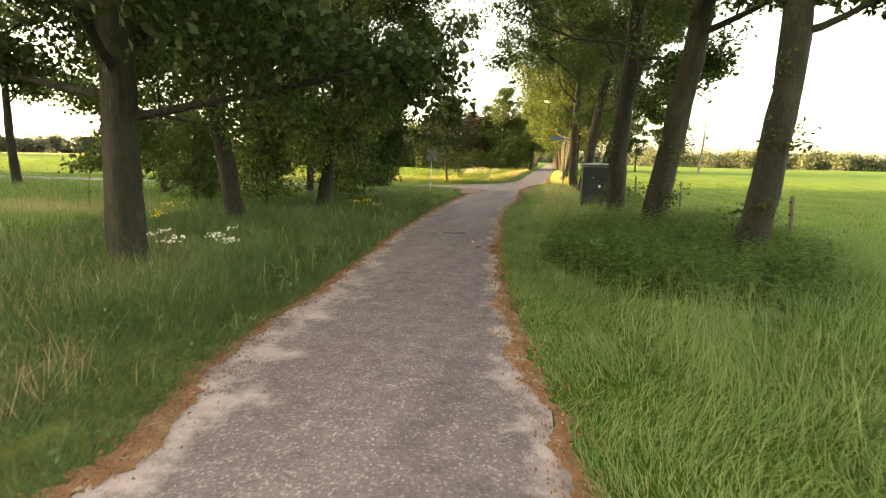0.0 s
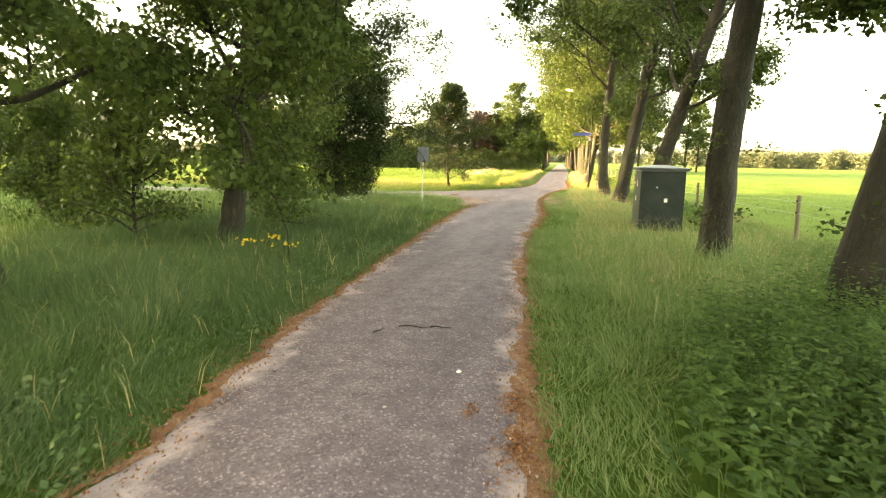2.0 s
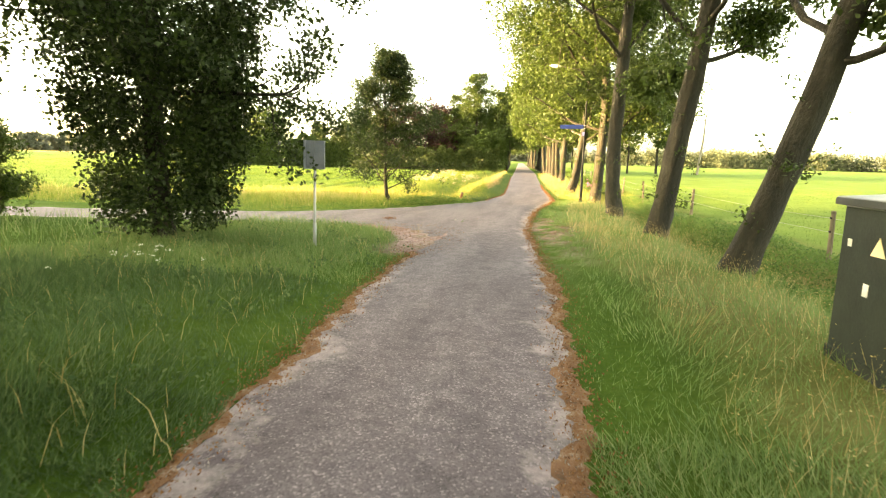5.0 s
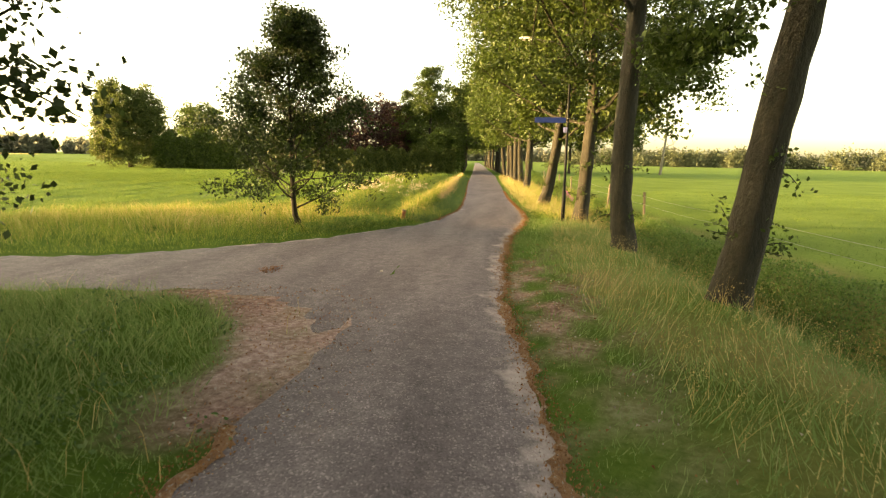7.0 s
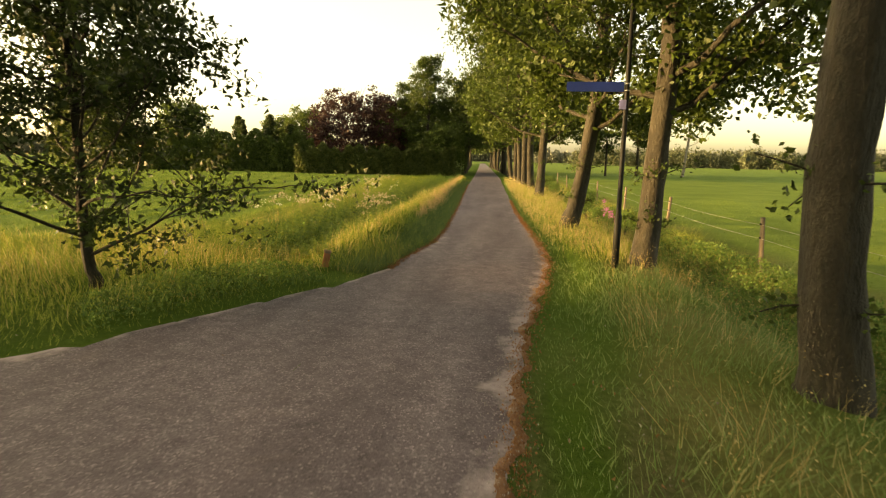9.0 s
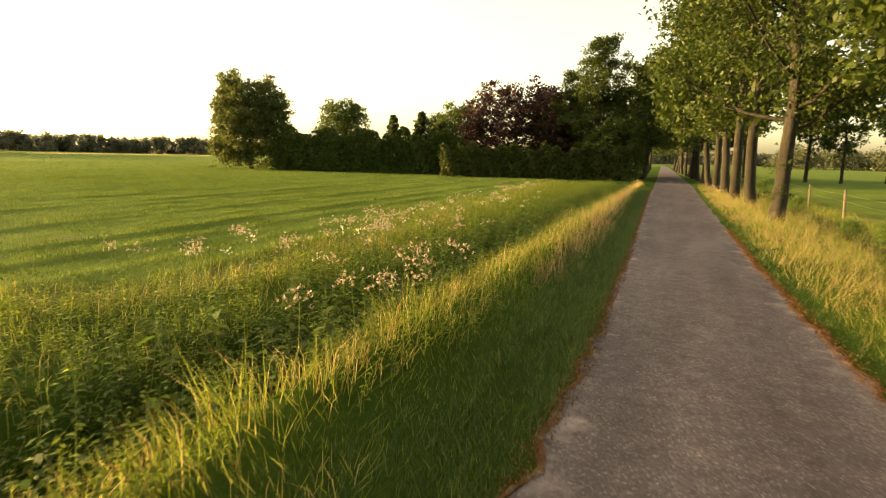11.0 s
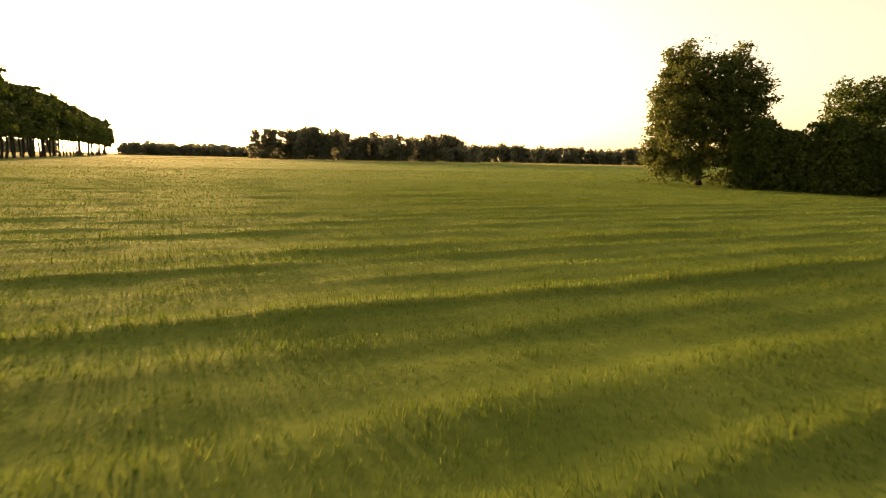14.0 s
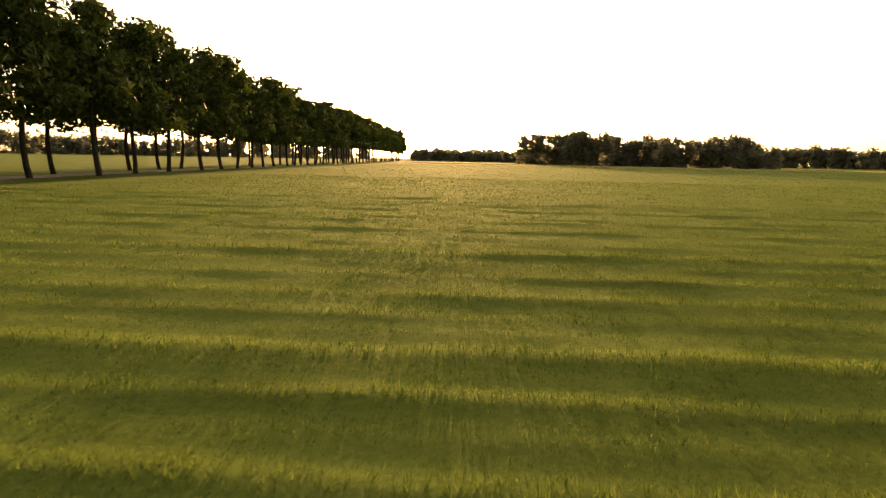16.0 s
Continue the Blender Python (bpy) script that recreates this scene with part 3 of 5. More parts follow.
crumbs(1200, xx[soily][::-1], yy[soily][::-1], 0.03, DEAD_LEAF, "brown leaf crumbs scattered over the trodden soil")


# rust-brown leaf patches blown onto the lane
RUST = [(-2.5, 12.5, 0.16), (-2.15, 12.45, 0.14), (-2.51, 17.36, 0.1), (-2.2, 17.6, 0.15), (-2.1, 16.85, 0.18), (-8.5, 43.5, 0.25)]
for px, py, pr in RUST:
    k = int(900 * pr)
    crumbs(k, px + rng.normal(0, pr * 0.4, k), py + rng.normal(0, pr * 0.7, k), 0.03, DEAD_LEAF, "patch of rust-brown leaf crumbs on the asphalt")


# ---- trees ----
def curve_points(start, direction, length, r, n=6, wander=0.12, rise=0.0):
    p, d = np.array(start, float), np.array(direction, float)
    d /= np.linalg.norm(d)
    pts = [p.copy()]
    for _ in range(n):
        d = d + r.normal(0, wander, 3) + [0, 0, rise]
        d /= np.linalg.norm(d)
        p = p + d * length / n
        pts.append(p.copy())
    return np.array(pts), d


def build_tree(name, seed, height, radius, fork, spread, leaves, leaf, label, category="tree", leaf_mat=None, bark=None,
               limbs=13, low=0.0, taper=0.55, cone=0.0, cluster=0.5, group="", droop=0.0, sprouts=0, twigs=True, inner=0, tri=True, dome=None, bias=0.0):
    """A tree: one mesh for trunk and limbs, one crown of many small leaves grown on its twigs."""
    r = np.random.default_rng(seed)
    root = new(name)
    t = Tubes()
    trunk, _ = curve_points((0, 0, -0.25), (0, 0, 1), height * 0.93, r, 12, 0.04)
    trunk[:, :2] -= np.linspace(0, 1, 13)[:, None] * trunk[-1:, :2]
    h = np.linspace(0, 1, 13)
    rad = radius * (1 - taper * h) * np.where(h > 0.5, 1 - (h - 0.5) * 1.5, 1)
    rad[0] *= 1.45
    pts = np.concatenate([trunk[:1], trunk[:1] + [[0, 0, 0.45]], trunk[1:]])
    rad = np.concatenate([rad[:1], [radius * 1.08], rad[1:]])
    if twigs and radius > 0.15:
        q0, q1 = np.linspace(0, 1, len(pts)), np.linspace(0, 1, 34)
        fine_pts = np.stack([np.interp(q1, q0, pts[:, a]) for a in range(3)], 1)
        fine_rad = np.maximum(np.interp(q1, q0, rad), 0.02)
        t.add(fine_pts, fine_rad, 16)
        ridge = 1 + 0.07 * r.normal(0, 1, (1, 16, 1)) + 0.05 * r.normal(0, 1, (34, 16, 1))
        axis = fine_pts[:, None, :]
        t.v[-1] = (axis + (t.v[-1].reshape(34, 16, 3) - axis) * ridge).reshape(-1, 3)
    else:
        t.add(pts, np.maximum(rad, 0.02), 12 if twigs else 7)
    tips = []
    for i in range(limbs):
        f = fork + (0.97 - fork) * ((i + r.uniform(0, 0.8)) / limbs)
        k = f * 12 / 1.0
        at = trunk[int(k)] * (1 - k % 1) + trunk[min(12, int(k) + 1)] * (k % 1)
        a = i * 2.4 + r.uniform(-0.5, 0.5)
        up = r.uniform(0.15, 0.6) + 0.9 * (f - fork) - droop
        reach = spread * (1 - cone * (f - fork) / (1 - fork)) * (1.0 if cone else math.sqrt(max(0.12, 1 - ((f - fork) / (1.02 - fork)) ** 2 * 0.85))) * r.uniform(0.75, 1.12) * (1 - bias * math.cos(a))
        pl, dl = curve_points(at, (math.cos(a), math.sin(a), up), reach, r, 6, 0.16, 0.02 - droop * 0.1)
        lr = max(0.03, radius * 0.36 * (1 - 0.55 * f))
        if twigs:
            t.add(pl, np.linspace(lr, lr * 0.28, 7), 6)
        else:
            t.add(pl[::2], np.linspace(lr, lr * 0.28, 4), 4)
        for j in range(6):
            q = r.uniform(0.3, 1.0)
            m = q * 6
            b = pl[int(min(5, m))] * (1 - min(1, m - int(min(5, m)))) + pl[int(min(5, m)) + 1] * min(1, m - int(min(5, m)))
            d2 = dl * 0.6 + r.normal(0, 0.65, 3) + [0, 0, 0.15 - droop]
            p2, dd = curve_points(b, d2, reach * r.uniform(0.28, 0.5), r, 4, 0.2, 0.0 - droop * 0.15)
            if low > 1.5 and p2[:, 2].min() < low:
                continue
            if twigs:
                t.add(p2, np.linspace(lr * 0.34, lr * 0.08, 5), 4)
            elif j < 2:
                t.add(p2[::2], np.linspace(lr * 0.34, lr * 0.08, 3), 3)
            tips += [p2[2], p2[3], p2[4]]
            for _ in range(2):
                p3, _ = curve_points(p2[r.integers(1, 5)], dd + r.normal(0, 0.8, 3), reach * r.uniform(0.13, 0.26), r, 3, 0.25, -0.03)
                if twigs:
                    t.add(p3, np.linspace(lr * 0.12, lr * 0.04, 4), 3)
                tips += [p3[1], p3[3]]
    tufts = []
    for _ in range(sprouts):
        k = r.uniform(1.2, fork * 12)
        at = trunk[int(k)]
        a = r.uniform(0, 6.28)
        p3, _ = curve_points(at, (math.cos(a), math.sin(a), 0.25), r.uniform(0.5, 0.9), r, 3, 0.25)
        t.add(p3, np.linspace(0.018, 0.006, 4), 4)
        tufts.append(p3[r.integers(1, 4, 40)] + r.normal(0, 0.1, (40, 3)))
    part("trunk", t.mesh("trunk", bark or BARK), None, root)
    if leaves:
        tips = np.array(tips)
        if dome is not None:
            # a closed crown: clumps over a rounded body, looser inside
            wide, z0, z1, clumps, keep, foot, shift = (*dome, 0.0, 0.0)[:7]
            a, e = r.uniform(0, 6.283, clumps), np.arccos(r.uniform(-0.95, 1, clumps)) - math.pi / 2
            q = np.where(r.uniform(0, 1, clumps) < 0.8, r.uniform(0.8, 1.03, clumps), r.uniform(0.3, 0.8, clumps))
            lump = 1 + 0.12 * np.sin(3 * a + seed) * np.cos(2 * e) + 0.08 * np.sin(7 * a + 5 * e)
            bulge = np.where(e > 0, np.cos(e) ** 0.8, 0.88 + 0.12 * np.cos(e))
            body = np.stack([wide * q * lump * bulge * np.cos(a), wide * q * lump * bulge * np.sin(a), (z0 + z1) / 2 + np.sin(e) * q * lump * (z1 - z0) / 2], 1)
            body[:, :2] *= 1 - foot * np.clip(1 - (body[:, 2:] - z0) / (z1 - z0), 0, 1) ** 2
            body[:, 0] += shift * np.clip((body[:, 2] - z0) / 2, 0, 1)
            tips = np.concatenate([tips, np.repeat(body, max(1, len(tips) // clumps), 0)]) if keep else body
        w = np.clip(r.gamma(3.0 if dome else 1.6, 1.0, len(tips)), 0.1, 4)
        c = tips[r.choice(len(tips), leaves, p=w / w.sum())]
        c = c + np.clip(r.normal(0, 1, (leaves, 3)), -1.7, 1.7) * [cluster, cluster, cluster * 0.6]
        c = c[c[:, 2] > max(low, 0.15)]
        if tufts:
            c = np.concatenate([c] + tufts)
        n_tuft = 40 * sprouts
        size = np.full(len(c), leaf)
        if sprouts:
            size[-n_tuft:] = 0.085
        if inner:
            deep = tips[r.integers(0, len(tips), inner)] * [0.62, 0.62, 0.93] + r.normal(0, 0.25, (inner, 3))
            deep = deep[(deep[:, 2] > max(low * 1.25, 0.6)) & (deep[:, 2] < height * 0.5)]
            c, size = np.concatenate([c, deep]), np.concatenate([size, np.full(len(deep), leaf * 1.6)])
        part("crown", leaf_mesh("crown", c, size, leaf_mat or OAK_LEAF, r, far=tri if tri else c[:, 2] > 5.5), None, root)
    return tagged(root, label, category, group)


AVENUE = "roadside avenue trees"
A_LABEL = "tall leafy roadside oak with rough brown bark"
av = [build_tree("oak_tree", 11 + k, 15.5 + k % 2, 0.3 + 0.02 * (k % 2), 0.31 + 0.02 * (k % 3), 5.4, 56000, 0.155, A_LABEL, group=AVENUE, limbs=18, low=4.2, cluster=0.3, sprouts=12, tri=False, bias=0.52) for k in range(3)]
av.append(build_tree("oak_tree", 17, 15.0, 0.28, 0.25, 5.7, 62000, 0.165, A_LABEL, group=AVENUE, limbs=22, low=3.4, cluster=0.4, sprouts=8, tri=False, bias=0.35))
far_av = [build_tree("oak_tree", 31 + k, 15 + k, 0.3, 0.27, 5.4, 7500, 0.36, A_LABEL, group=AVENUE, limbs=12, low=1.6, cluster=0.55, twigs=False) for k in range(2)]
NEAR_ROW = [(2.8, 17.1, 0, 25), (1.5, 20.9, 8, -30), (0.97, 25.7, 5, 12), (0.62, 36.9, 12.5, -20), (0.12, 42.4, 7, 35), (-0.41, 48.1, 4, -40), (-0.5, 55.4, 2, 15), (-1.42, 62.2, 7, -10), (-1.42, 78.6, 1, 20)]
for k, (x, y, lean_deg, turn) in enumerate(NEAR_ROW):
    m = pose(x, y, float(ground_z(x, y)), 0, 0, 0) @ Matrix.Rotation(radians(lean_deg), 4, "Y") @ Matrix.Rotation(radians(turn), 4, "Z")
    if k < 3 or k == 6:
        av[min(k, 3)].matrix_basis = m
    else:
        copy_thing(av[3 if k > 6 else k % 3], m)
row = [(-1.45, 88.0), (-1.8, 93.5), (-2.0, 99.5), (-2.3, 107), (-2.6, 114), (-2.9, 122), (-3.3, 131), (-3.7, 140), (-4.2, 150), (-4.7, 161), (-5.3, 173), (-6.0, 187), (-6.8, 203), (-7.7, 222)]
left_row = [(-9.8, 132), (-10.2, 141), (-10.7, 152), (-11.3, 165), (-12.0, 180), (-12.8, 198), (-13.9, 220), (-15.0, 245)]
for k, (x, y) in enumerate(row + left_row):
    m = pose(x, y, float(ground_z(x, y)), 0, random.uniform(-2, 3), random.uniform(0, 360))
    if k < 2:
        far_av[k].matrix_basis = m
    else:
        copy_thing(far_av[k % 2], m)

# trees on the sunny side before the junction
la = build_tree("verge_tree", 51, 13.5, 0.27, 0.2, 4.7, 96000, 0.135, "leafy roadside tree with a broad dark crown", limbs=30, tri=False, low=1.8, cluster=0.34, droop=0.06, leaf_mat=DARK_LEAF)
la.matrix_basis = pose(-7.6, 13.1, 0, 0, 0, 10)
lb = build_tree("verge_tree", 52, 13.0, 0.23, 0.2, 4.3, 94000, 0.125, "leafy roadside tree with a broad dark crown", limbs=24, tri=False, low=1.5, cluster=0.3, droop=0.07, leaf_mat=HEDGE_LEAF)
lb.matrix_basis = pose(-9.4, 18.9, 0, 0, -5, 80)
copy_thing(lb, pose(-9.4, 24.3, 0, 0, -8, 210))
lc = build_tree("verge_tree", 57, 12.5, 0.2, 0.27, 3.3, 36000, 0.125, "leafy roadside tree with a narrow dark crown", limbs=22, low=3.1, cluster=0.34, droop=0.05, leaf_mat=HEDGE_LEAF)
lc.matrix_basis = pose(-13.8, 32.2, 0, 0, 1, 140)
# Small upright trees stand in for the low drooping branches of the roadside trees.
sap = build_tree("sapling", 58, 3.1, 0.045, 0.12, 1.35, 5200, 0.125, "leafy dark green stand-in for drooping branches of the roadside trees", category="sapling", tri=False, limbs=16, low=0.4, cluster=0.26, leaf_mat=HEDGE_LEAF)
sap.matrix_basis = pose(-9.9, 26.6, 0)
copy_thing(sap, pose(-11.1, 23.4, 0, 0, 0, 130))
dk = build_tree("dark_tree", 53, 14.0, 0.24, 0.27, 4.3, 108000, 0.115, "dense dark green tree with foliage down to the ground", limbs=38, inner=500, low=0.25, cluster=0.26, leaf_mat=DARK_LEAF, droop=0.12, tri=False, dome=(2.25, 0.1, 7.2, 1000, True, 0.55, 0.25))
dk.matrix_basis = pose(-12.5, 37.1, 0)
bs = build_tree("bushy_tree", 54, 7.0, 0.15, 0.05, 3.6, 12000, 0.2, "bushy tree with foliage down to the grass", limbs=18, inner=2500, low=0.3, cluster=0.4, leaf_mat=HEDGE_LEAF, twigs=False)
bs.matrix_basis = pose(-19.5, 28.5, 0)
for x, y, sc in ((-19.3, 38.6, 0.42), (-15.5, 25.5, 0.5)):
    copy_thing(bs, pose(x, y, 0, 0, 0, y * 40) @ Matrix.Scale(sc, 4))
ft = build_tree("field_tree", 55, 12, 0.22, 0.38, 4.0, 6000, 0.22, "slender forked tree standing alone in the meadow", limbs=10, low=3, cluster=0.45)
ft.matrix_basis = pose(-30.5, 30.5, 0, 0, -3, 0)
sm = build_tree("young_oak", 56, 7.6, 0.1, 0.1, 3.6, 36000, 0.1, "young oak with an open conical crown", limbs=34, low=0.5, cluster=0.2, cone=0.86, taper=0.7, leaf_mat=DARK_LEAF)
sm.matrix_basis = pose(-10.6, 50.9, 0)

# tree row along the side road, out towards the sun
ra = [build_tree("row_tree", 61 + k, 18.8, 0.3, 0.31, 5.4, (3400, 3400, 1500)[k], (0.72, 0.72, 1.15)[k], "tall roadside tree with a bare lower trunk", limbs=12, low=4.8, cluster=0.75, twigs=False, group="side road tree row") for k in range(3)]
ra[2].matrix_basis = pose(-570, -17, 0)
k = 0
for line, off in ((0, 1.8), (1, -5.6)):
    x = -62.0 - 5 * line
    while x > (-560 if line == 0 else -330):
        y = (np.interp(x, NORTH_X, NORTH_Y) if x > -420 else -4 + (x + 420) * 0.1) + off + random.uniform(-0.8, 0.8)
        m = pose(x, float(y), 0, random.uniform(-2, 2), random.uniform(-2, 2), random.uniform(0, 360)) @ Matrix.Scale(random.uniform(0.92, 1.06) * (1.0 - (x + 62) * 0.0007), 4)
        if k < 2:
            ra[k].matrix_basis = m
        else:
            copy_thing(ra[k % 2 if x > -240 else 2], m)
        k += 1
        x -= random.uniform(8, 11)

# unseen trees added on the sunny side to shade the lane before the junction
bt = build_tree("shade_tree", 65, 17.0, 0.3, 0.08, 5.2, 4000, 1.2, "tall dense tree added out of view to shade the lane", limbs=14, low=0.8, cluster=0.8, twigs=False, leaf_mat=HEDGE_LEAF, group="shelter belt")
for k in range(14):
    m = pose(-64 + random.uniform(-2, 2), -42 + 5.6 * k, 0, 0, 0, k * 50)
    if k == 0:
        bt.matrix_basis = m
    else:
        copy_thing(bt, m)

# trees standing in the pasture
pa = build_tree("pasture_tree", 71, 15, 0.25, 0.35, 3.4, 4500, 0.42, "slender tree with a thin crown at the pasture's edge", twigs=False, limbs=12, low=3, cluster=0.5, cone=0.3)
pa.matrix_basis = pose(9.7, 140, 0)
for x, y, sc in ((13.2, 138, 0.8), (19.8, 145, 1.1), (3.5, 152, 0.9), (23.5, 152, 1.0)):
    copy_thing(pa, pose(x, y, 0, 0, 0, x * 31) @ Matrix.Scale(sc, 4))
de = build_tree("dead_tree", 72, 18, 0.25, 0.3, 3.6, 0, 0.2, "bare dead tree with pale grey limbs", limbs=10, bark=BARK_PALE, cone=0.3)
de.matrix_basis = pose(28, 146, 0, 0, 4, 0)


# ---- hedges, garden trees and woods ----
def hedge(name, a, b, depth, height, n, leaf, label, material, seed, category="hedge"):
    r = np.random.default_rng(seed)
    u = r.uniform(0, 1, n)
    a, b = np.array(a, float), np.array(b, float)
    d = (b - a) / np.linalg.norm(b - a)
    s = np.array([-d[1], d[0]])
    top = height * (0.86 + 0.1 * np.sin(u * 31 + seed) + 0.08 * np.sin(u * 83))
    # leaves sit mostly in the shell: front, back and top
    z = r.uniform(0, 1, n) * top
    w = np.where(r.uniform(0, 1, n) < 0.75, r.choice([-1, 1], n) * (1 - r.exponential(0.12, n)), r.uniform(-1, 1, n))
    ontop = r.uniform(0, 1, n) < 0.25
    z = np.where(ontop, top * (1 - r.exponential(0.06, n)), z)
    w = np.where(ontop, r.uniform(-1, 1, n), w) * depth / 2 * (1 - 0.25 * (z / height) ** 3)
    w = w + 0.25 * np.sin(u * 57 + z)
    xy = a + (b - a) * u[:, None] + s * w[:, None]
    c = np.column_stack([xy, np.clip(z, 0.1, None)])
    root = new(name)
    part("foliage", leaf_mesh("foliage", c, leaf, material, r, far=True), None, root)
    core = bmesh.new()
    L = float(np.linalg.norm(b - a))
    bmesh.ops.create_cube(core, size=1.0)
    ang = math.atan2(d[1], d[0])
    for v in core.verts:
        p = Vector((v.co.x * (L - 0.6), v.co.y * depth * 0.55, (v.co.z + 0.5) * height * 0.72))
        v.co = Matrix.Rotation(ang, 3, "Z") @ p + Vector(((a[0] + b[0]) / 2, (a[1] + b[1]) / 2, -0.05))
    part("branchwork", core, DARK_LEAF, root)
    return tagged(root, label, category)


hedge("tall_hedge", (-57, 116.5), (-31, 121), 3.4, 5.8, 26000, 0.34, "tall dark green hedge along the field", HEDGE_LEAF, 5)
hedge("garden_hedge", (-31.5, 115.5), (-10.6, 121.5), 3.0, 4.1, 26000, 0.28, "leafy mixed hedge in front of garden trees", LIT_LEAF, 9)
rt = build_tree("round_tree", 81, 11.6, 0.35, 0.04, 4.4, 46000, 0.3, "broad round tree with foliage down to the field", twigs=False, limbs=14, low=0.2, cluster=0.42, leaf_mat=LIT_LEAF, dome=(4.9, 0.3, 13.4, 800, False))
rt.matrix_basis = pose(-61.7, 117, 0)
rt2 = build_tree("garden_tree", 82, 12.5, 0.3, 0.12, 4.2, 13000, 0.4, "broad-crowned green garden tree", twigs=False, limbs=12, low=1, cluster=0.5, leaf_mat=HEDGE_LEAF, dome=(4.6, 1.5, 12.6, 420, False))
rt2.matrix_basis = pose(-66, 147, 0)
for x, y, sc in ((-22, 136, 0.9), (-36, 133, 0.8), (-42, 136, 0.7), (-17, 142, 0.9)):
    copy_thing(rt2, pose(x, y, 0, 0, 0, x * 17) @ Matrix.Scale(sc, 4))
cb = build_tree("copper_beech", 83, 13, 0.32, 0.1, 5.6, 20000, 0.36, "dark red copper beech behind the hedge", twigs=False, limbs=12, low=1, cluster=0.45, leaf_mat=COPPER_LEAF, dome=(7.4, 1.5, 12.8, 700, False))
cb.matrix_basis = pose(-26.8, 131, 0)
ab = build_tree("tall_birch", 86, 18.0, 0.24, 0.14, 4.6, 22000, 0.24, "tall airy green birch rising over the garden hedge", twigs=False, limbs=28, low=1.2, cluster=0.36, cone=0.55, droop=0.04)
ab.matrix_basis = pose(-14.8, 127, 0)
copy_thing(ab, pose(-19.2, 131, 0, 0, 0, 130) @ Matrix.Scale(0.8, 4))
copy_thing(rt2, pose(-12.2, 124, -0.6, 0, 0, 250) @ Matrix.Scale(0.62, 4))
cf = build_tree("conifer", 84, 9.5, 0.15, 0.06, 2.3, 6500, 0.26, "small pointed dark conifer behind the hedge", twigs=False, limbs=26, low=0.4, cluster=0.25, cone=0.93, leaf_mat=DARK_LEAF, droop=0.2)
cf.matrix_basis = pose(-40, 128, 0)
for x, y, sc in ((-37.5, 129.5, 0.85), (-47, 133, 0.95), (-50, 138, 1.05), (-44, 127, 0.8)):
    copy_thing(cf, pose(x, y, 0, 0, 0, x * 7) @ Matrix.Scale(sc, 4))


def wood(name, a, b, depth, height, n, leaf, label, material, seed, spike=0.0):
    """A far belt of trees: overlapping crowns of several clumps each, with an uneven top line."""
    r = np.random.default_rng(seed)
    a, b = np.array(a, float), np.array(b, float)
    L = float(np.linalg.norm(b - a))
    m = max(8, int(L / 4.0))
    d = (b - a) / L
    s = np.array([-d[1], d[0]])
    uc = (np.arange(m) + r.uniform(0, 1, m)) / m
    slow = 0.82 + 0.1 * np.sin(uc * L / 37 + seed) + 0.08 * np.sin(uc * L / 13)
    hc = height * slow * r.uniform(0.88, 1.03, m) + np.where(r.uniform(0, 1, m) < 0.1, spike, 0) * r.uniform(0.3, 1, m)
    base = a + (b - a) * uc[:, None] + s * (r.uniform(-0.5, 0.5, m) * depth)[:, None]
    lobes = 9
    lz = r.uniform(0.03, 0.86, (m, lobes)) * hc[:, None]
    lxy = base[:, None, :] + r.normal(0, 3.0, (m, lobes, 2)) * (1.15 - lz / hc[:, None])[..., None]
    k, q = r.integers(0, m, n), r.integers(0, lobes, n)
    c = np.column_stack([lxy[k, q] + r.normal(0, 1.9, (n, 2)), lz[k, q] + r.normal(0, 1.7, n)])
    c[:, 2] = np.clip(c[:, 2], 0.3, None)
    me = leaf_mesh(name, c, leaf * 1.25, material, r, far=True)
    return tagged(new(name, me), label, "woods", kind="stuff")


wood("far_wood", (-432, 120), (-405, 245), 40, 24, 34000, 1.6, "dark belt of trees beyond the field", HAZE_WOOD, 1, 6)
wood("far_wood", (-430, 95), (-440, 135), 20, 24, 5000, 1.9, "row of slender poplars beyond the field", HAZE_WOOD, 2, 8)
wood("far_wood", (-760, 250), (-520, 640), 60, 24, 30000, 3.4, "distant dark line of woods", HAZE_WOOD, 3, 3)
wood("far_wood", (-520, 640), (-60, 820), 60, 24, 26000, 3.6, "distant dark line of woods", HAZE_WOOD, 4, 3)
wood("far_wood", (-960, -40), (-900, 260), 90, 20, 24000, 3.0, "distant line of woods with haze in its leaf colour", HAZE_WOOD, 6, 3)
wood("far_wood", (-520, -420), (-820, -120), 60, 24, 14000, 3.4, "distant dark line of woods", HAZE_WOOD, 7, 3)
wood("far_thicket", (40, 420), (420, 300), 40, 13, 60000, 0.95, "sunlit belt of trees beyond the pasture", FARGOLD, 8, 3)
wood("far_thicket", (420, 300), (620, -100), 50, 15, 16000, 2.4, "sunlit belt of trees beyond the pasture", FARGOLD, 10, 3)
wood("far_wood", (-60, 820), (300, 700), 50, 20, 12000, 3.4, "distant dark line of woods", HAZE_WOOD, 12, 3)
wood("far_wood", (-700, -30), (-690, 270), 40, 14, 18000, 2.9, "distant line of woods with haze in its leaf colour", HAZE_WOOD, 14, 4)


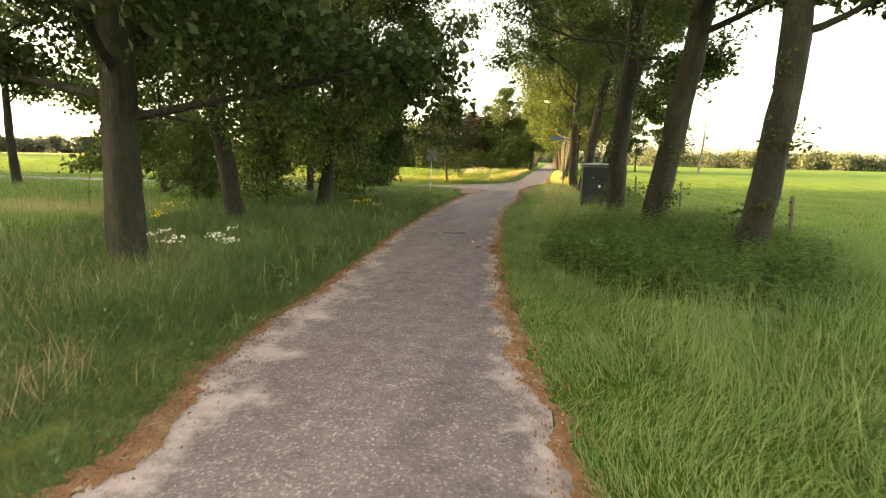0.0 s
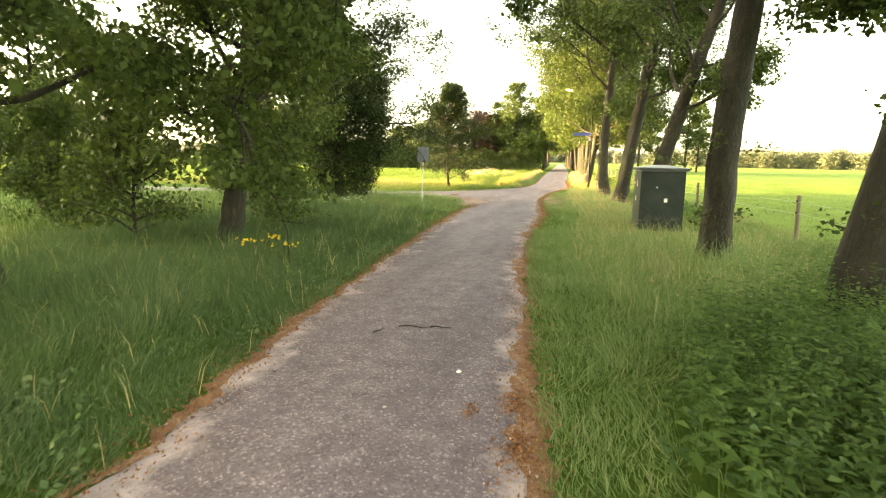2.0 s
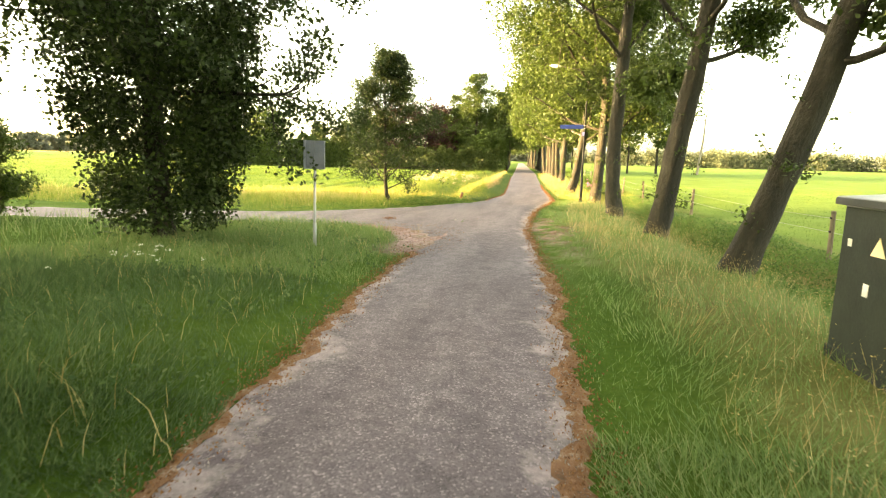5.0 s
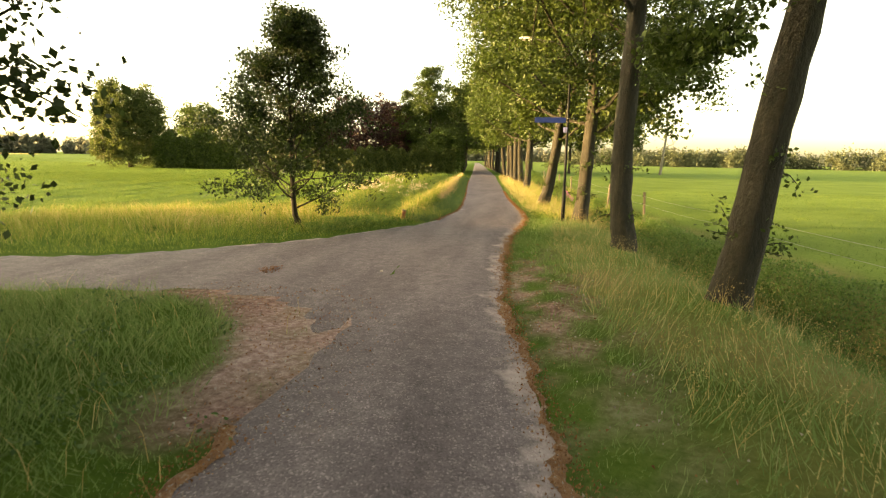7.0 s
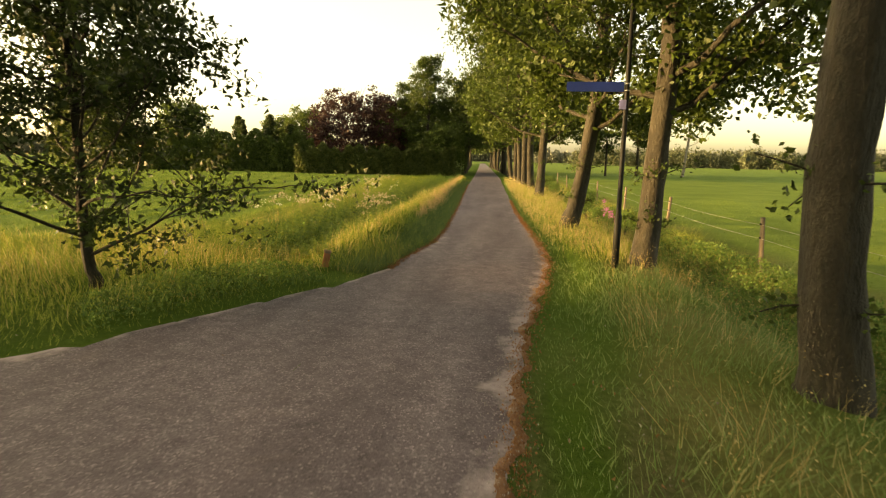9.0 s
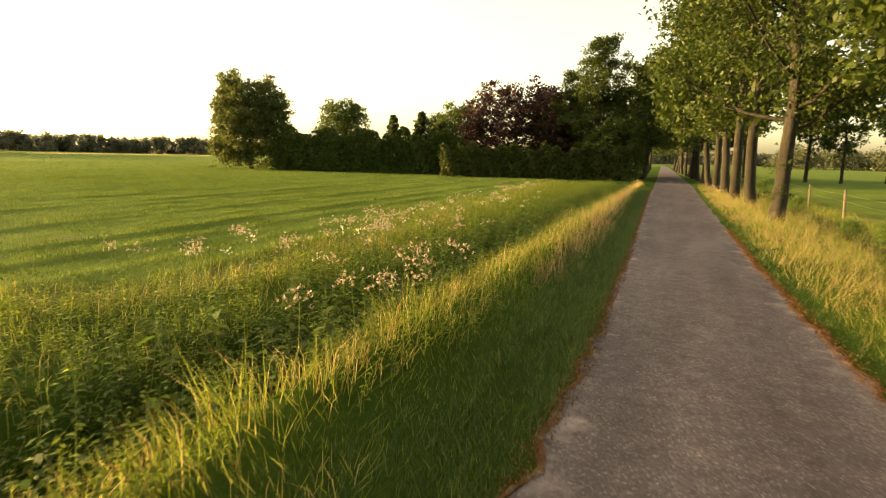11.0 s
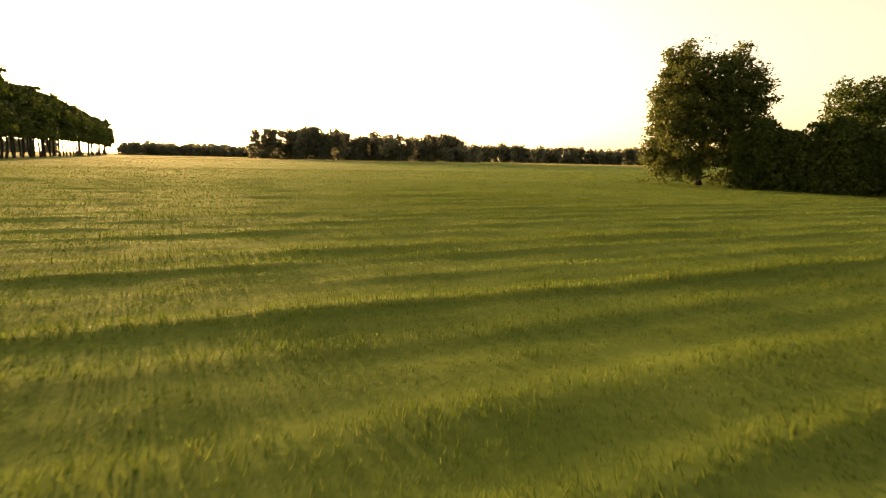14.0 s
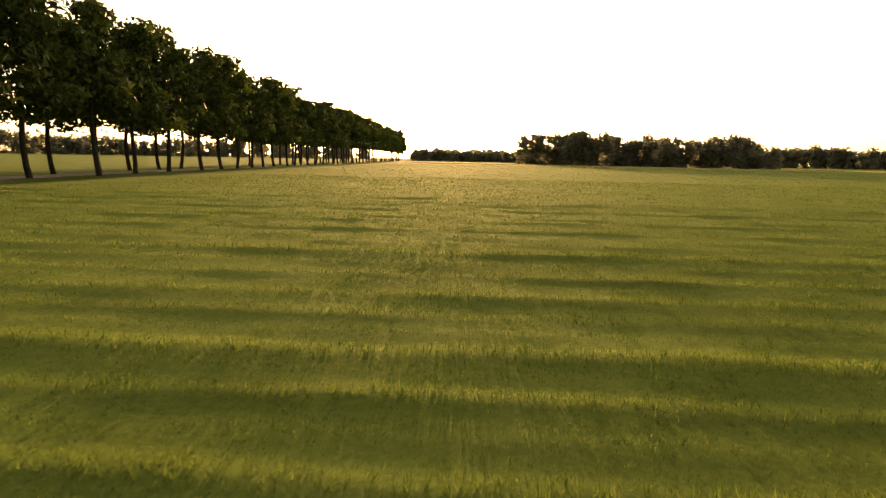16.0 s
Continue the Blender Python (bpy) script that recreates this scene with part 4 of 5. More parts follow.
# ---- street furniture ----
def cabinet():
    root = new("utility_cabinet")
    w, d, h = 1.2, 1.25, 1.74
    part("plinth", box_bm(w + 0.04, d + 0.04, 0.3, (0, 0, 0.05), 0.01), CAB_GREEN, root)
    part("body", box_bm(w, d, h - 0.12, (0, 0, 0.12 + (h - 0.12) / 2), 0.012), CAB_GREEN, root)
    dr = part("door", box_bm(w - 0.08, 0.016, h - 0.26, (0, -d / 2 - 0.005, 0.12 + (h - 0.12) / 2), 0.006), CAB_GREEN, root)
    for z in (0.5, 1.35):
        part("hinge", box_bm(0.03, 0.024, 0.1, (w / 2 - 0.05, -d / 2 - 0.012, z), 0.004), CAB_GREEN, dr)
    part("lock", box_bm(0.05, 0.03, 0.05, (-0.16, -d / 2 - 0.02, 1.28), 0.008), GALV, root, "small grey lock")
    bm = bmesh.new()
    o = 0.07
    lo = [(-w / 2 - o, -d / 2 - o), (w / 2 + o, -d / 2 - o), (w / 2 + o, d / 2 + o), (-w / 2 - o, d / 2 + o)]
    part("lid_rim", box_bm(w + 2 * o + 0.01, d + 2 * o + 0.01, 0.075, (0, 0, h + 0.045), 0.008), CAB_RIM, root, "dark grey rim of the lid")
    rings = [[bm.verts.new((x * k, y * k, z)) for x, y in lo] for k, z in ((0.9, h - 0.01), (0.9, h + 0.04), (0.99, h + 0.084), (0.985, h + 0.095), (0.25, h + 0.17))]
    for a, b in zip(rings, rings[1:]):
        for i in range(4):
            bm.faces.new((a[i], a[(i + 1) % 4], b[(i + 1) % 4], b[i]))
    bm.faces.new(rings[-1])
    bm.faces.new(rings[0][::-1])
    part("lid", bm, CAB_LID, root, "pale grey weathered lid top")
    part("label_plate", box_bm(0.09, 0.006, 0.11, (0.1, -d / 2 - 0.018, 0.92), 0.002), WHITE_STICKER, root, "small white plate")
    part("label_plate", box_bm(0.006, 0.09, 0.13, (-w / 2 - 0.006, 0.1, 0.92), 0.002), WHITE_STICKER, root, "small white plate")
    part("label_plate", box_bm(0.006, 0.07, 0.08, (-w / 2 - 0.006, 0.46, 1.36), 0.002), WHITE_STICKER, root, "small white plate")
    tri = bmesh.new()
    vs = [tri.verts.new((x, y, z)) for x in (-w / 2 - 0.008, -w / 2 - 0.001) for y, z in ((-0.12, 1.28), (0.1, 1.28), (-0.01, 1.47))]
    tri.faces.new((vs[0], vs[2], vs[1]))
    tri.faces.new(vs[3:])
    for i in range(3):
        tri.faces.new((vs[i], vs[(i + 1) % 3], vs[3 + (i + 1) % 3], vs[3 + i]))
    part("warning_sticker", tri, WARN, root, "faded yellow warning triangle")
    return tagged(root, "dark green metal utility cabinet with a grey lid", "cabinet")


cabinet().matrix_basis = pose(0.45, 30.85, -0.02, 0, 0, 3)


def road_sign():
    root = new("road_sign")
    part("post", tube_mesh("post", [(0, 0, -0.3), (0, 0, 0.7), (0, 0, 2.42)], [0.032, 0.03, 0.03], 12, GALV), None, root, "galvanised steel post")
    part("sleeve", tube_mesh("sleeve", [(0, 0, 0.0), (0, 0, 0.55)], [0.042, 0.042], 12, GALV), None, root)
    for x, rot, w in ((0.07, -6, 0.4), (-0.16, 62, 0.24)):
        bm = box_bm(w, 0.012, 0.64, (0, 0, 0), 0.004)
        bmesh.ops.transform(bm, matrix=pose(x, -0.045, 2.12, 0, 0, rot), verts=bm.verts)
        p = part("sign_panel", bm, ALU, root, "dull grey back of a metal sign")
        for u in (-0.47, -0.16, 0.47):
            c = box_bm(0.014, 0.034, 0.62, (w * u, -0.012, 0), 0.003)
            bmesh.ops.transform(c, matrix=pose(x, -0.05, 2.12, 0, 0, rot), verts=c.verts)
            part("flange", c, ALU, p)
    for z in (1.94, 2.3):
        part("clamp", tube_mesh("clamp", [(0, 0, z - 0.02), (0, 0, z + 0.02)], [0.04, 0.04], 12, GALV), None, root)
    return tagged(root, "grey metal road sign seen from behind on a thin post", "road sign")


road_sign().matrix_basis = pose(-8.55, 37.0, 0, 0, 1, 0)


def street_lamp():
    root = new("street_lamp")
    part("pole", tube_mesh("pole", [(0, 0, -0.3), (0, 0, 1.15), (0, 0, 1.2), (0, 0, 4), (0, 0, 6.3)], [0.075, 0.075, 0.052, 0.05, 0.042], 14, POLE_BLACK), None, root)
    arm = [(0, 0, 6.25), (-0.05, 0.03, 6.42), (-0.25, 0.1, 6.6), (-0.7, 0.25, 6.78), (-1.35, 0.5, 6.92)]
    part("arm", tube_mesh("arm", arm, [0.034, 0.032, 0.03, 0.028, 0.028], 10, POLE_BLACK), None, root, "thin curved bracket arm")
    bm = bmesh.new()
    bmesh.ops.create_uvsphere(bm, u_segments=16, v_segments=10, radius=1.0)
    for v in bm.verts:
        v.co = Vector((v.co.x * 0.36, v.co.y * 0.12, v.co.z * (0.09 if v.co.z > 0 else 0.05)))
    bmesh.ops.transform(bm, matrix=pose(-1.62, 0.6, 6.95, 0, 8, -20), verts=bm.verts)
    head = part("lamp_head", bm, LAMP_GREY, root, "pale grey lamp head")
    lens = box_bm(0.34, 0.13, 0.03, (0, 0, 0), 0.012)
    bmesh.ops.transform(lens, matrix=pose(-1.66, 0.615, 6.895, 0, 8, -20), verts=lens.verts)
    part("lens", lens, LAMP_GREY, head)
    sign = part("name_plate", box_bm(1.18, 0.022, 0.2, (-0.66, -0.03, 3.86), 0.008), BLUE, root, "dark blue street name plate")
    for z in (3.79, 3.93):
        part("strap", tube_mesh("strap", [(0, 0, z - 0.012), (0, 0, z + 0.012)], [0.058, 0.058], 12, GALV), None, sign)
    part("small_plate", box_bm(0.14, 0.02, 0.2, (-0.08, -0.06, 3.5), 0.006), LILAC, root, "small lilac plate")
    return tagged(root, "slim dark street lamp carrying a blue name plate", "street lamp")


street_lamp().matrix_basis = pose(-1.28, 54.7, 0)

POSTS = [(4.7, 20.5), (3.75, 29.5), (2.95, 38.2), (2.3, 47.2), (1.9, 55.0), (1.85, 62), (1.9, 69), (1.8, 76), (1.7, 83), (1.6, 90), (1.5, 97)]


def fence_post():
    root = new("fence_post")
    bm = bmesh.new()
    bmesh.ops.create_cone(bm, cap_ends=True, segments=10, radius1=0.055, radius2=0.048, depth=1.35, matrix=Matrix.Translation((0, 0, 0.5)))
    for v in bm.verts:
        v.co.x += 0.012 * math.sin(v.co.z * 4)
    bmesh.ops.bevel(bm, geom=[e for e in bm.edges if e.calc_face_angle(0) > 1.0], offset=0.008, segments=1, affect="EDGES")
    part("stake", bm, WOOD, root)
    for z in (0.72, 1.02):
        part("insulator", box_bm(0.035, 0.06, 0.05, (-0.055, 0, z), 0.008), POLE_BLACK, root, "black wire insulator")
    return tagged(root, "weathered wooden fence post at the pasture's edge", "fence post", "pasture fence posts")


fp = fence_post()
for k, (x, y) in enumerate(POSTS):
    m = pose(x, y, 0.02, random.uniform(-4, 4), random.uniform(-4, 4), random.uniform(0, 20))
    if k == 0:
        fp.matrix_basis = m
    else:
        copy_thing(fp, m)
wt = Tubes()
for z in (0.72, 1.02):
    for (x0, y0), (x1, y1) in zip(POSTS, POSTS[1:]):
        q = np.linspace(0, 1, 7)
        wt.add(np.column_stack([x0 + (x1 - x0) * q - 0.06, y0 + (y1 - y0) * q, z - 0.05 * np.sin(q * np.pi)]), np.full(7, 0.004), 4)
tagged(new("fence_wire", wt.mesh("fence_wire", WIRE)), "thin wires strung between the fence posts", "fence wire")
part_root = new("marker_post")
part("stump", box_bm(0.14, 0.11, 0.62, (0, 0, 0.16), 0.02, 0.94), REDPOST, part_root)
part("cap", box_bm(0.16, 0.13, 0.05, (0, 0, 0.49), 0.015), WOOD, part_root)
part_root.matrix_basis = pose(-7.42, 53.32, -0.1, 6, 10, 20)
tagged(part_root, "short red-brown marker post in the verge grass", "post")
for x, y, rot, L in ((-3.7, 19.2, 20, 0.42), (-3.35, 19.3, -8, 0.25), (-3.9, 18.9, 50, 0.18)):
    r2 = np.random.default_rng(int(L * 100))
    pts, _ = curve_points((0, 0, 0.045), (1, 0.1, 0.0), L, r2, 5, 0.16)
    pts[:, 2] = 0.045 + 0.01 * np.abs(np.sin(np.arange(6)))
    tw = new("twig", tube_mesh("twig", [tuple(p) for p in pts], [0.007, 0.008, 0.007, 0.006, 0.005, 0.003], 6, BARK))
    tw.matrix_basis = pose(x, y, 0, 0, 0, rot)
    tagged(tw, "thin broken twig lying on the asphalt", "twig")

for x, y, size, mat, label in ((-2.75, 18.07, 0.022, PETAL, "small white pebble lying on the asphalt"), (-6.2, 43.6, 0.035, CRUMB, "pale stone lying on the asphalt"), (-3.15, 17.2, 0.014, CRUMB, "pale stone lying on the asphalt")):
    bm = bmesh.new()
    bmesh.ops.create_icosphere(bm, subdivisions=2, radius=size)
    for v in bm.verts:
        v.co = Vector((v.co.x * (1.15 + 0.2 * math.sin(v.co.y * 90)), v.co.y, v.co.z * 0.6))
    me = bpy.data.meshes.new("pebble")
    bm.to_mesh(me)
    bm.free()
    me.materials.append(mat)
    pb = new("pebble", me)
    pb.matrix_basis = pose(x, y, 0.026 + size * 0.45, 0, 0, x * 50)
    tagged(pb, label, "pebble")

# shrubs along the pasture ditch
sh = build_tree("shrub", 91, 2.0, 0.05, 0.05, 1.3, 4200, 0.1, "low leafy shrub beside the ditch", category="shrub", twigs=False, limbs=14, low=0.15, cluster=0.28, leaf_mat=WEED)
sh.matrix_basis = pose(-0.2, 66.5, 0) @ Matrix.Scale(0.55, 4)
for x, y, sc in ((0.35, 61.4, 0.6), (-0.1, 64.2, 0.5), (0.9, 59.6, 0.55), (0.1, 69.5, 0.6), (0.5, 72.5, 0.65), (0.1, 75, 0.5), (0.6, 64.8, 0.5), (0.0, 84, 0.7), (0.2, 91, 0.9), (0.0, 98, 1.0)):
    copy_thing(sh, pose(x, y, 0, 0, 0, x * 77 + y) @ Matrix.Scale(sc, 4))



# ---- grasses, weeds and flowers ----
def scatter(n, x0, x1, y0, y1, keep):
    x, y = rng.uniform(x0, x1, n), rng.uniform(y0, y1, n)
    m = keep(x, y)
    return x[m], y[m]


def stuff(name, me, label, category="grass"):
    return tagged(new(name, me), label, category, kind="stuff")


def patchy(x, y, s=0.8):
    return 0.5 + 0.25 * np.sin(x * s * 1.7 + 1.3 * np.sin(y * s)) + 0.25 * np.sin(y * s * 1.3 + 2.1 * np.sin(x * s * 0.6))


def tufted(x, y):
    """Uneven growth: small clumps of longer grass."""
    u = np.floor(x / 0.33 + 0.4 * np.sin(y * 3)), np.floor(y / 0.33 + 0.4 * np.sin(x * 3))
    q = np.sin(u[0] * 12.9898 + u[1] * 78.233) * 43758.5453
    return 0.62 + 0.75 * (q - np.floor(q)) ** 2


def base_of(x, y):
    return np.column_stack([x, y, ground_z(x, y) - 0.02])


def ditch_line(y):
    return np.interp(y, [0, 20, 30, 45, 60, 90, 130], [6.5, 4.6, 3.0, 1.9, 1.6, 1.4, 1.0])


def lodge(x, y, k):
    """Grass laid over in soft swirls: the way each blade leans."""
    a = 2.5 * np.sin(x * 1.3 + 1.7 * np.sin(y * 0.9)) + 2.5 * np.sin(y * 1.1 + 1.3 * np.sin(x * 0.8))
    return np.column_stack([k * np.cos(a), k * np.sin(a), np.zeros(len(x))])


def verge_blades(x, y, h, near, material, label):
    """Verge grass: soft arched blades close to the lane, plainer ones further off."""
    n = len(x)
    w = rng.uniform(0.005, 0.011, n)
    if near.any():
        stuff("verge_grass", blade_mesh("verge_grass", base_of(x[near], y[near]), h[near] * 1.12, w[near] * 0.75, material, rng, 0.55, False, lodge(x[near], y[near], 0.5)), label)
    stuff("verge_grass", blade_mesh("verge_grass", base_of(x[~near], y[~near]), h[~near], w[~near] * 1.35, material, rng, 0.8, True, lodge(x[~near], y[~near], 0.3)), label)


def leafy_plants(x, y, h, leaf, per, material, name, label):
    """Upright weeds: a thin stem each, ringed with pointed leaves that shrink towards the top."""
    n = len(x)
    root = np.column_stack([x, y, ground_z(x, y)])
    tip = root + np.column_stack([rng.normal(0, 0.09, n) * h, rng.normal(0, 0.09, n) * h, h])
    u = np.tile(np.linspace(0.22, 1.0, per), n) + rng.uniform(-0.05, 0.03, n * per)
    a = np.tile(np.arange(per) * 2.4, n) + np.repeat(rng.uniform(0, 6.28, n), per) + rng.normal(0, 0.3, n * per)
    at = np.repeat(root, per, 0) + np.repeat(tip - root, per, 0) * u[:, None]
    L = (leaf * (1.2 - 0.75 * u) * rng.uniform(0.7, 1.25, n * per))[:, None]
    out = np.column_stack([np.cos(a), np.sin(a), rng.uniform(-0.25, 0.5, n * per) + 0.5 * np.clip(u - 0.7, 0, 1)])
    side = np.column_stack([-np.sin(a), np.cos(a), rng.normal(0, 0.25, n * per)])
    mid = at + out * L * 0.5 + np.array([0, 0, 0.05]) * L
    leaves = np.stack([at, mid + side * L * 0.22, at + out * L - np.array([0, 0, 0.22]) * L, mid - side * L * 0.22], 1)
    b = rng.uniform(0, 6.28, n)
    sd = np.column_stack([np.cos(b), np.sin(b), np.zeros(n)]) * 0.005
    stems = np.stack([root - sd, root + sd, tip], 1)
    v = np.concatenate([leaves.reshape(-1, 3), stems.reshape(-1, 3)])
    me = raw_mesh(name, v, np.arange(len(v)), np.concatenate([np.full(n * per, 4), np.full(n, 3)]), material)
    return stuff(name, me, label, "weeds")


# verge beside the pasture
x, y = scatter(270000, -4, 6.5, 2, 100, lambda x, y: ~on_road(x, y, 0.05) & (x > right_edge(y)) & (x < ditch_line(y) + 0.6) & (rng.uniform(0, 1, len(x)) < np.interp(y, [0, 60, 100], [1, 0.8, 0.35])))
off = x - right_edge(y)
bare = dirt(x, y)
k = rng.uniform(0, 1, len(x)) > np.maximum(0.85 * bare, 0.8 * (((x - 1.35) / 2.5) ** 2 + ((y - 17.0) / 4.2) ** 2 < 1) * (off > 0.7))
x, y, off = x[k], y[k], off[k]
h = (0.1 + 0.22 * smooth01(off, 0.1, 1.6) * (0.5 + patchy(x, y))) * tufted(x, y) * rng.uniform(0.6, 1.4, len(x)) * np.interp(y, [0, 24, 30, 36, 50, 60], [1.1, 1.0, 0.85, 0.62, 0.7, 0.95])
# Past the junction the verge takes the yellower, sun-lightened bank grass.
sunny = (y > 55) & (off > rng.uniform(0.1, 0.5, len(x)))
verge_blades(x[~sunny], y[~sunny], h[~sunny], ((y < 27) & (off < 4.2))[~sunny], GRASS, "uneven green verge grass beside the asphalt")
stuff("dry_grass", blade_mesh("dry_grass", base_of(x[sunny], y[sunny]), h[sunny] * rng.uniform(0.8, 1.5, sunny.sum()), rng.uniform(0.005, 0.01, sunny.sum()), BANK, rng, 0.5, True, lodge(x[sunny], y[sunny], 0.25)), "yellowing grass under the roadside trees, lightened as if sunlit")
kk = sunny & (rng.uniform(0, 1, len(x)) < 0.45 * patchy(x, y, 0.7)) & (off < 2.4)
stuff("dry_grass", blade_mesh("dry_grass", base_of(x[kk], y[kk]), h[kk] * 1.2 + 0.08, rng.uniform(0.004, 0.008, kk.sum()), DRYPINK, rng, 0.4, True, lodge(x[kk], y[kk], 0.3)), "bleached seeding grass under the roadside trees")
# verge on the sunny side before the junction
x, y = scatter(260000, -14, 0, 2, 41, lambda x, y: ~on_road(x, y, 0.05) & (x < left_edge(y)) & (x > left_edge(y) - 7.5) & (dirt(x, y) < rng.uniform(0.1, 0.9, len(x))) & (rng.uniform(0, 1, len(x)) > 0.65 * np.exp(-(((x + 5.6) / 2.4) ** 2 + ((y - 7) / 3.6) ** 2))))
off = left_edge(y) - x
h = (0.11 + 0.24 * smooth01(off, 0.1, 2.0) * (0.5 + patchy(x, y, 0.6))) * tufted(x, y) * rng.uniform(0.6, 1.4, len(x)) * np.interp(y, [0, 24, 34, 41], [1.1, 1.05, 0.8, 0.7])
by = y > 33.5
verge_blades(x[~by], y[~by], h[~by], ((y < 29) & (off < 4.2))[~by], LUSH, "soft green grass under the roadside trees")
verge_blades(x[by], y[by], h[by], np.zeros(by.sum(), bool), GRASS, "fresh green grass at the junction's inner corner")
kk = rng.uniform(0, 1, len(x)) < 0.035 * (patchy(x, y, 1.9) > 0.55)
lv = np.repeat(base_of(x[kk], y[kk]), 7, 0) + np.column_stack([rng.normal(0, 0.07, (kk.sum() * 7, 2)), rng.uniform(0.03, 0.2, kk.sum() * 7)])
stuff("broad_weeds", leaf_mesh("broad_weeds", lv, 0.06, LUSH, rng, 0.1), "broad-leaved weeds scattered in the verge", "weeds")
kk = rng.uniform(0, 1, len(x)) < 0.012
stuff("dry_grass", blade_mesh("dry_grass", base_of(x[kk], y[kk]), rng.uniform(0.25, 0.5, kk.sum()), 0.006, STRAW, rng, 0.6), "scattered pale grass stalks in the verge")
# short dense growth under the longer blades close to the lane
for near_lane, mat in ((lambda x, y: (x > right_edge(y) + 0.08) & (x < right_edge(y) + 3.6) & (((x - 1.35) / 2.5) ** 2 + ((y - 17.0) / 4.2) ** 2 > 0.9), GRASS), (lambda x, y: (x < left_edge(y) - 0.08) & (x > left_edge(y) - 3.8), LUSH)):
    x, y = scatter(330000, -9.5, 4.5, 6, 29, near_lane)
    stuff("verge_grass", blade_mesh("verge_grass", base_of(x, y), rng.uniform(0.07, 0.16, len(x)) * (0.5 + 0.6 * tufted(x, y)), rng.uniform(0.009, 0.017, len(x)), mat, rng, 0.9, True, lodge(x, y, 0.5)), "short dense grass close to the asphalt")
# rough meadow behind the trees
x, y = scatter(40000, -45, -9, 2, 41, lambda x, y: ~on_road(x, y, 0.1) & (x < left_edge(y) - 6.5))
stuff("meadow_grass", blade_mesh("meadow_grass", base_of(x, y), rng.uniform(0.15, 0.5, len(x)) * (0.5 + patchy(x, y, 0.4)), rng.uniform(0.012, 0.03, len(x)), GRASS, rng, 0.5, True), "rough meadow grass behind the trees")
# bank between junction, road and field
x, y = scatter(330000, -30, -5.5, 44, 110, lambda x, y: ~on_road(x, y, 0.06) & (x < left_edge(y)) & (field_amount(x, y) < 0.75) & ~((y < 58) & (y < np.interp(x, NORTH_X, NORTH_Y) + 0.06)) & (rng.uniform(0, 1, len(x)) < np.interp(y, [44, 75, 110], [1, 0.9, 0.4])))
edge_d = np.minimum(np.where(y > 57, left_edge(y) - x, 9), np.where(x < -6.2, y - np.interp(x, NORTH_X, NORTH_Y), 9))
beside = smooth01(y, 53, 57)
hollow = np.exp(-(((x - hollow_line(y)) / 0.75) ** 2)) * beside
ridge = np.exp(-(((x - hollow_line(y) - 1.1) / 0.42) ** 2)) * beside
corner = (1 - beside) * smooth01(y - np.interp(x, NORTH_X, NORTH_Y), 3.2, 4.8)
brow = smooth01(x - field_edge(y), 0.2, 0.6) * (1 - smooth01(x - field_edge(y), 1.0, 2.2)) * beside
h = (0.12 + 0.17 * smooth01(edge_d, 0.9, 2.4) * (0.3 + patchy(x, y, 1.5)) + 0.4 * ridge * patchy(x, y, 1.9) ** 1.5 + 0.13 * corner) * (1 - 0.4 * hollow) * (0.55 + 0.6 * tufted(x, y)) * rng.uniform(0.6, 1.35, len(x))
slope = (x < hollow_line(y) - 0.3) & (y > 56) & (rng.uniform(0, 1, len(x)) < 0.6)
x, y, h, edge_d, hollow, ridge, corner, brow = (q[~slope] for q in (x, y, h, edge_d, hollow, ridge, corner, brow))
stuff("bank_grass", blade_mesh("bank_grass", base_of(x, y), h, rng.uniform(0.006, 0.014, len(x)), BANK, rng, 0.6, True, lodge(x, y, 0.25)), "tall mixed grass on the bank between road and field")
want = (0.02 + 0.1 * patchy(x, y, 1.3) ** 2 + 0.6 * ridge * patchy(x, y, 1.7) + 0.4 * corner * patchy(x, y, 0.8) + 0.5 * brow * patchy(x, y, 0.9)) * (1 - 0.95 * hollow)
kk = (edge_d > 1.0) & (rng.uniform(0, 1, len(x)) < want)
stuff("dry_grass", blade_mesh("dry_grass", base_of(x[kk] + 0.02, y[kk]), h[kk] * 0.9 + 0.1, rng.uniform(0.004, 0.009, kk.sum()), STRAW, rng, 0.45, False, lodge(x[kk], y[kk], 0.3)), "straw-coloured seeding grass on the bank")
lx, ly = scatter(150000, -8, -5.5, 53, 100, lambda x, y: ~on_road(x, y, 0.04) & (left_edge(y) - x < rng.uniform(0.5, 1.5, len(x))) & (x < left_edge(y)) & (rng.uniform(0, 1, len(x)) < np.interp(y, [53, 70, 100], [1, 0.7, 0.3])))
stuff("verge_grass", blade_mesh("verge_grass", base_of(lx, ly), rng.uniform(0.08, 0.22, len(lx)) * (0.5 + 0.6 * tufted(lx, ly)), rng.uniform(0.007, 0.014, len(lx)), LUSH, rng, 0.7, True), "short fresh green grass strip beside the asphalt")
x, y = scatter(26000, -9.5, -6, 63, 108, lambda x, y: np.abs(left_edge(y) - x - 1.2 - 0.01 * (y - 63)) < rng.uniform(0.1, 0.7, len(x)) * np.interp(y, [63, 70], [0.3, 1]))
stuff("dry_grass", blade_mesh("dry_grass", base_of(x, y), rng.uniform(0.3, 0.62, len(x)) * (0.5 + 0.6 * patchy(x, y, 1.2)), rng.uniform(0.006, 0.012, len(x)), DRYPINK, rng, 0.45, True), "bleached pinkish grass strip beside the asphalt")
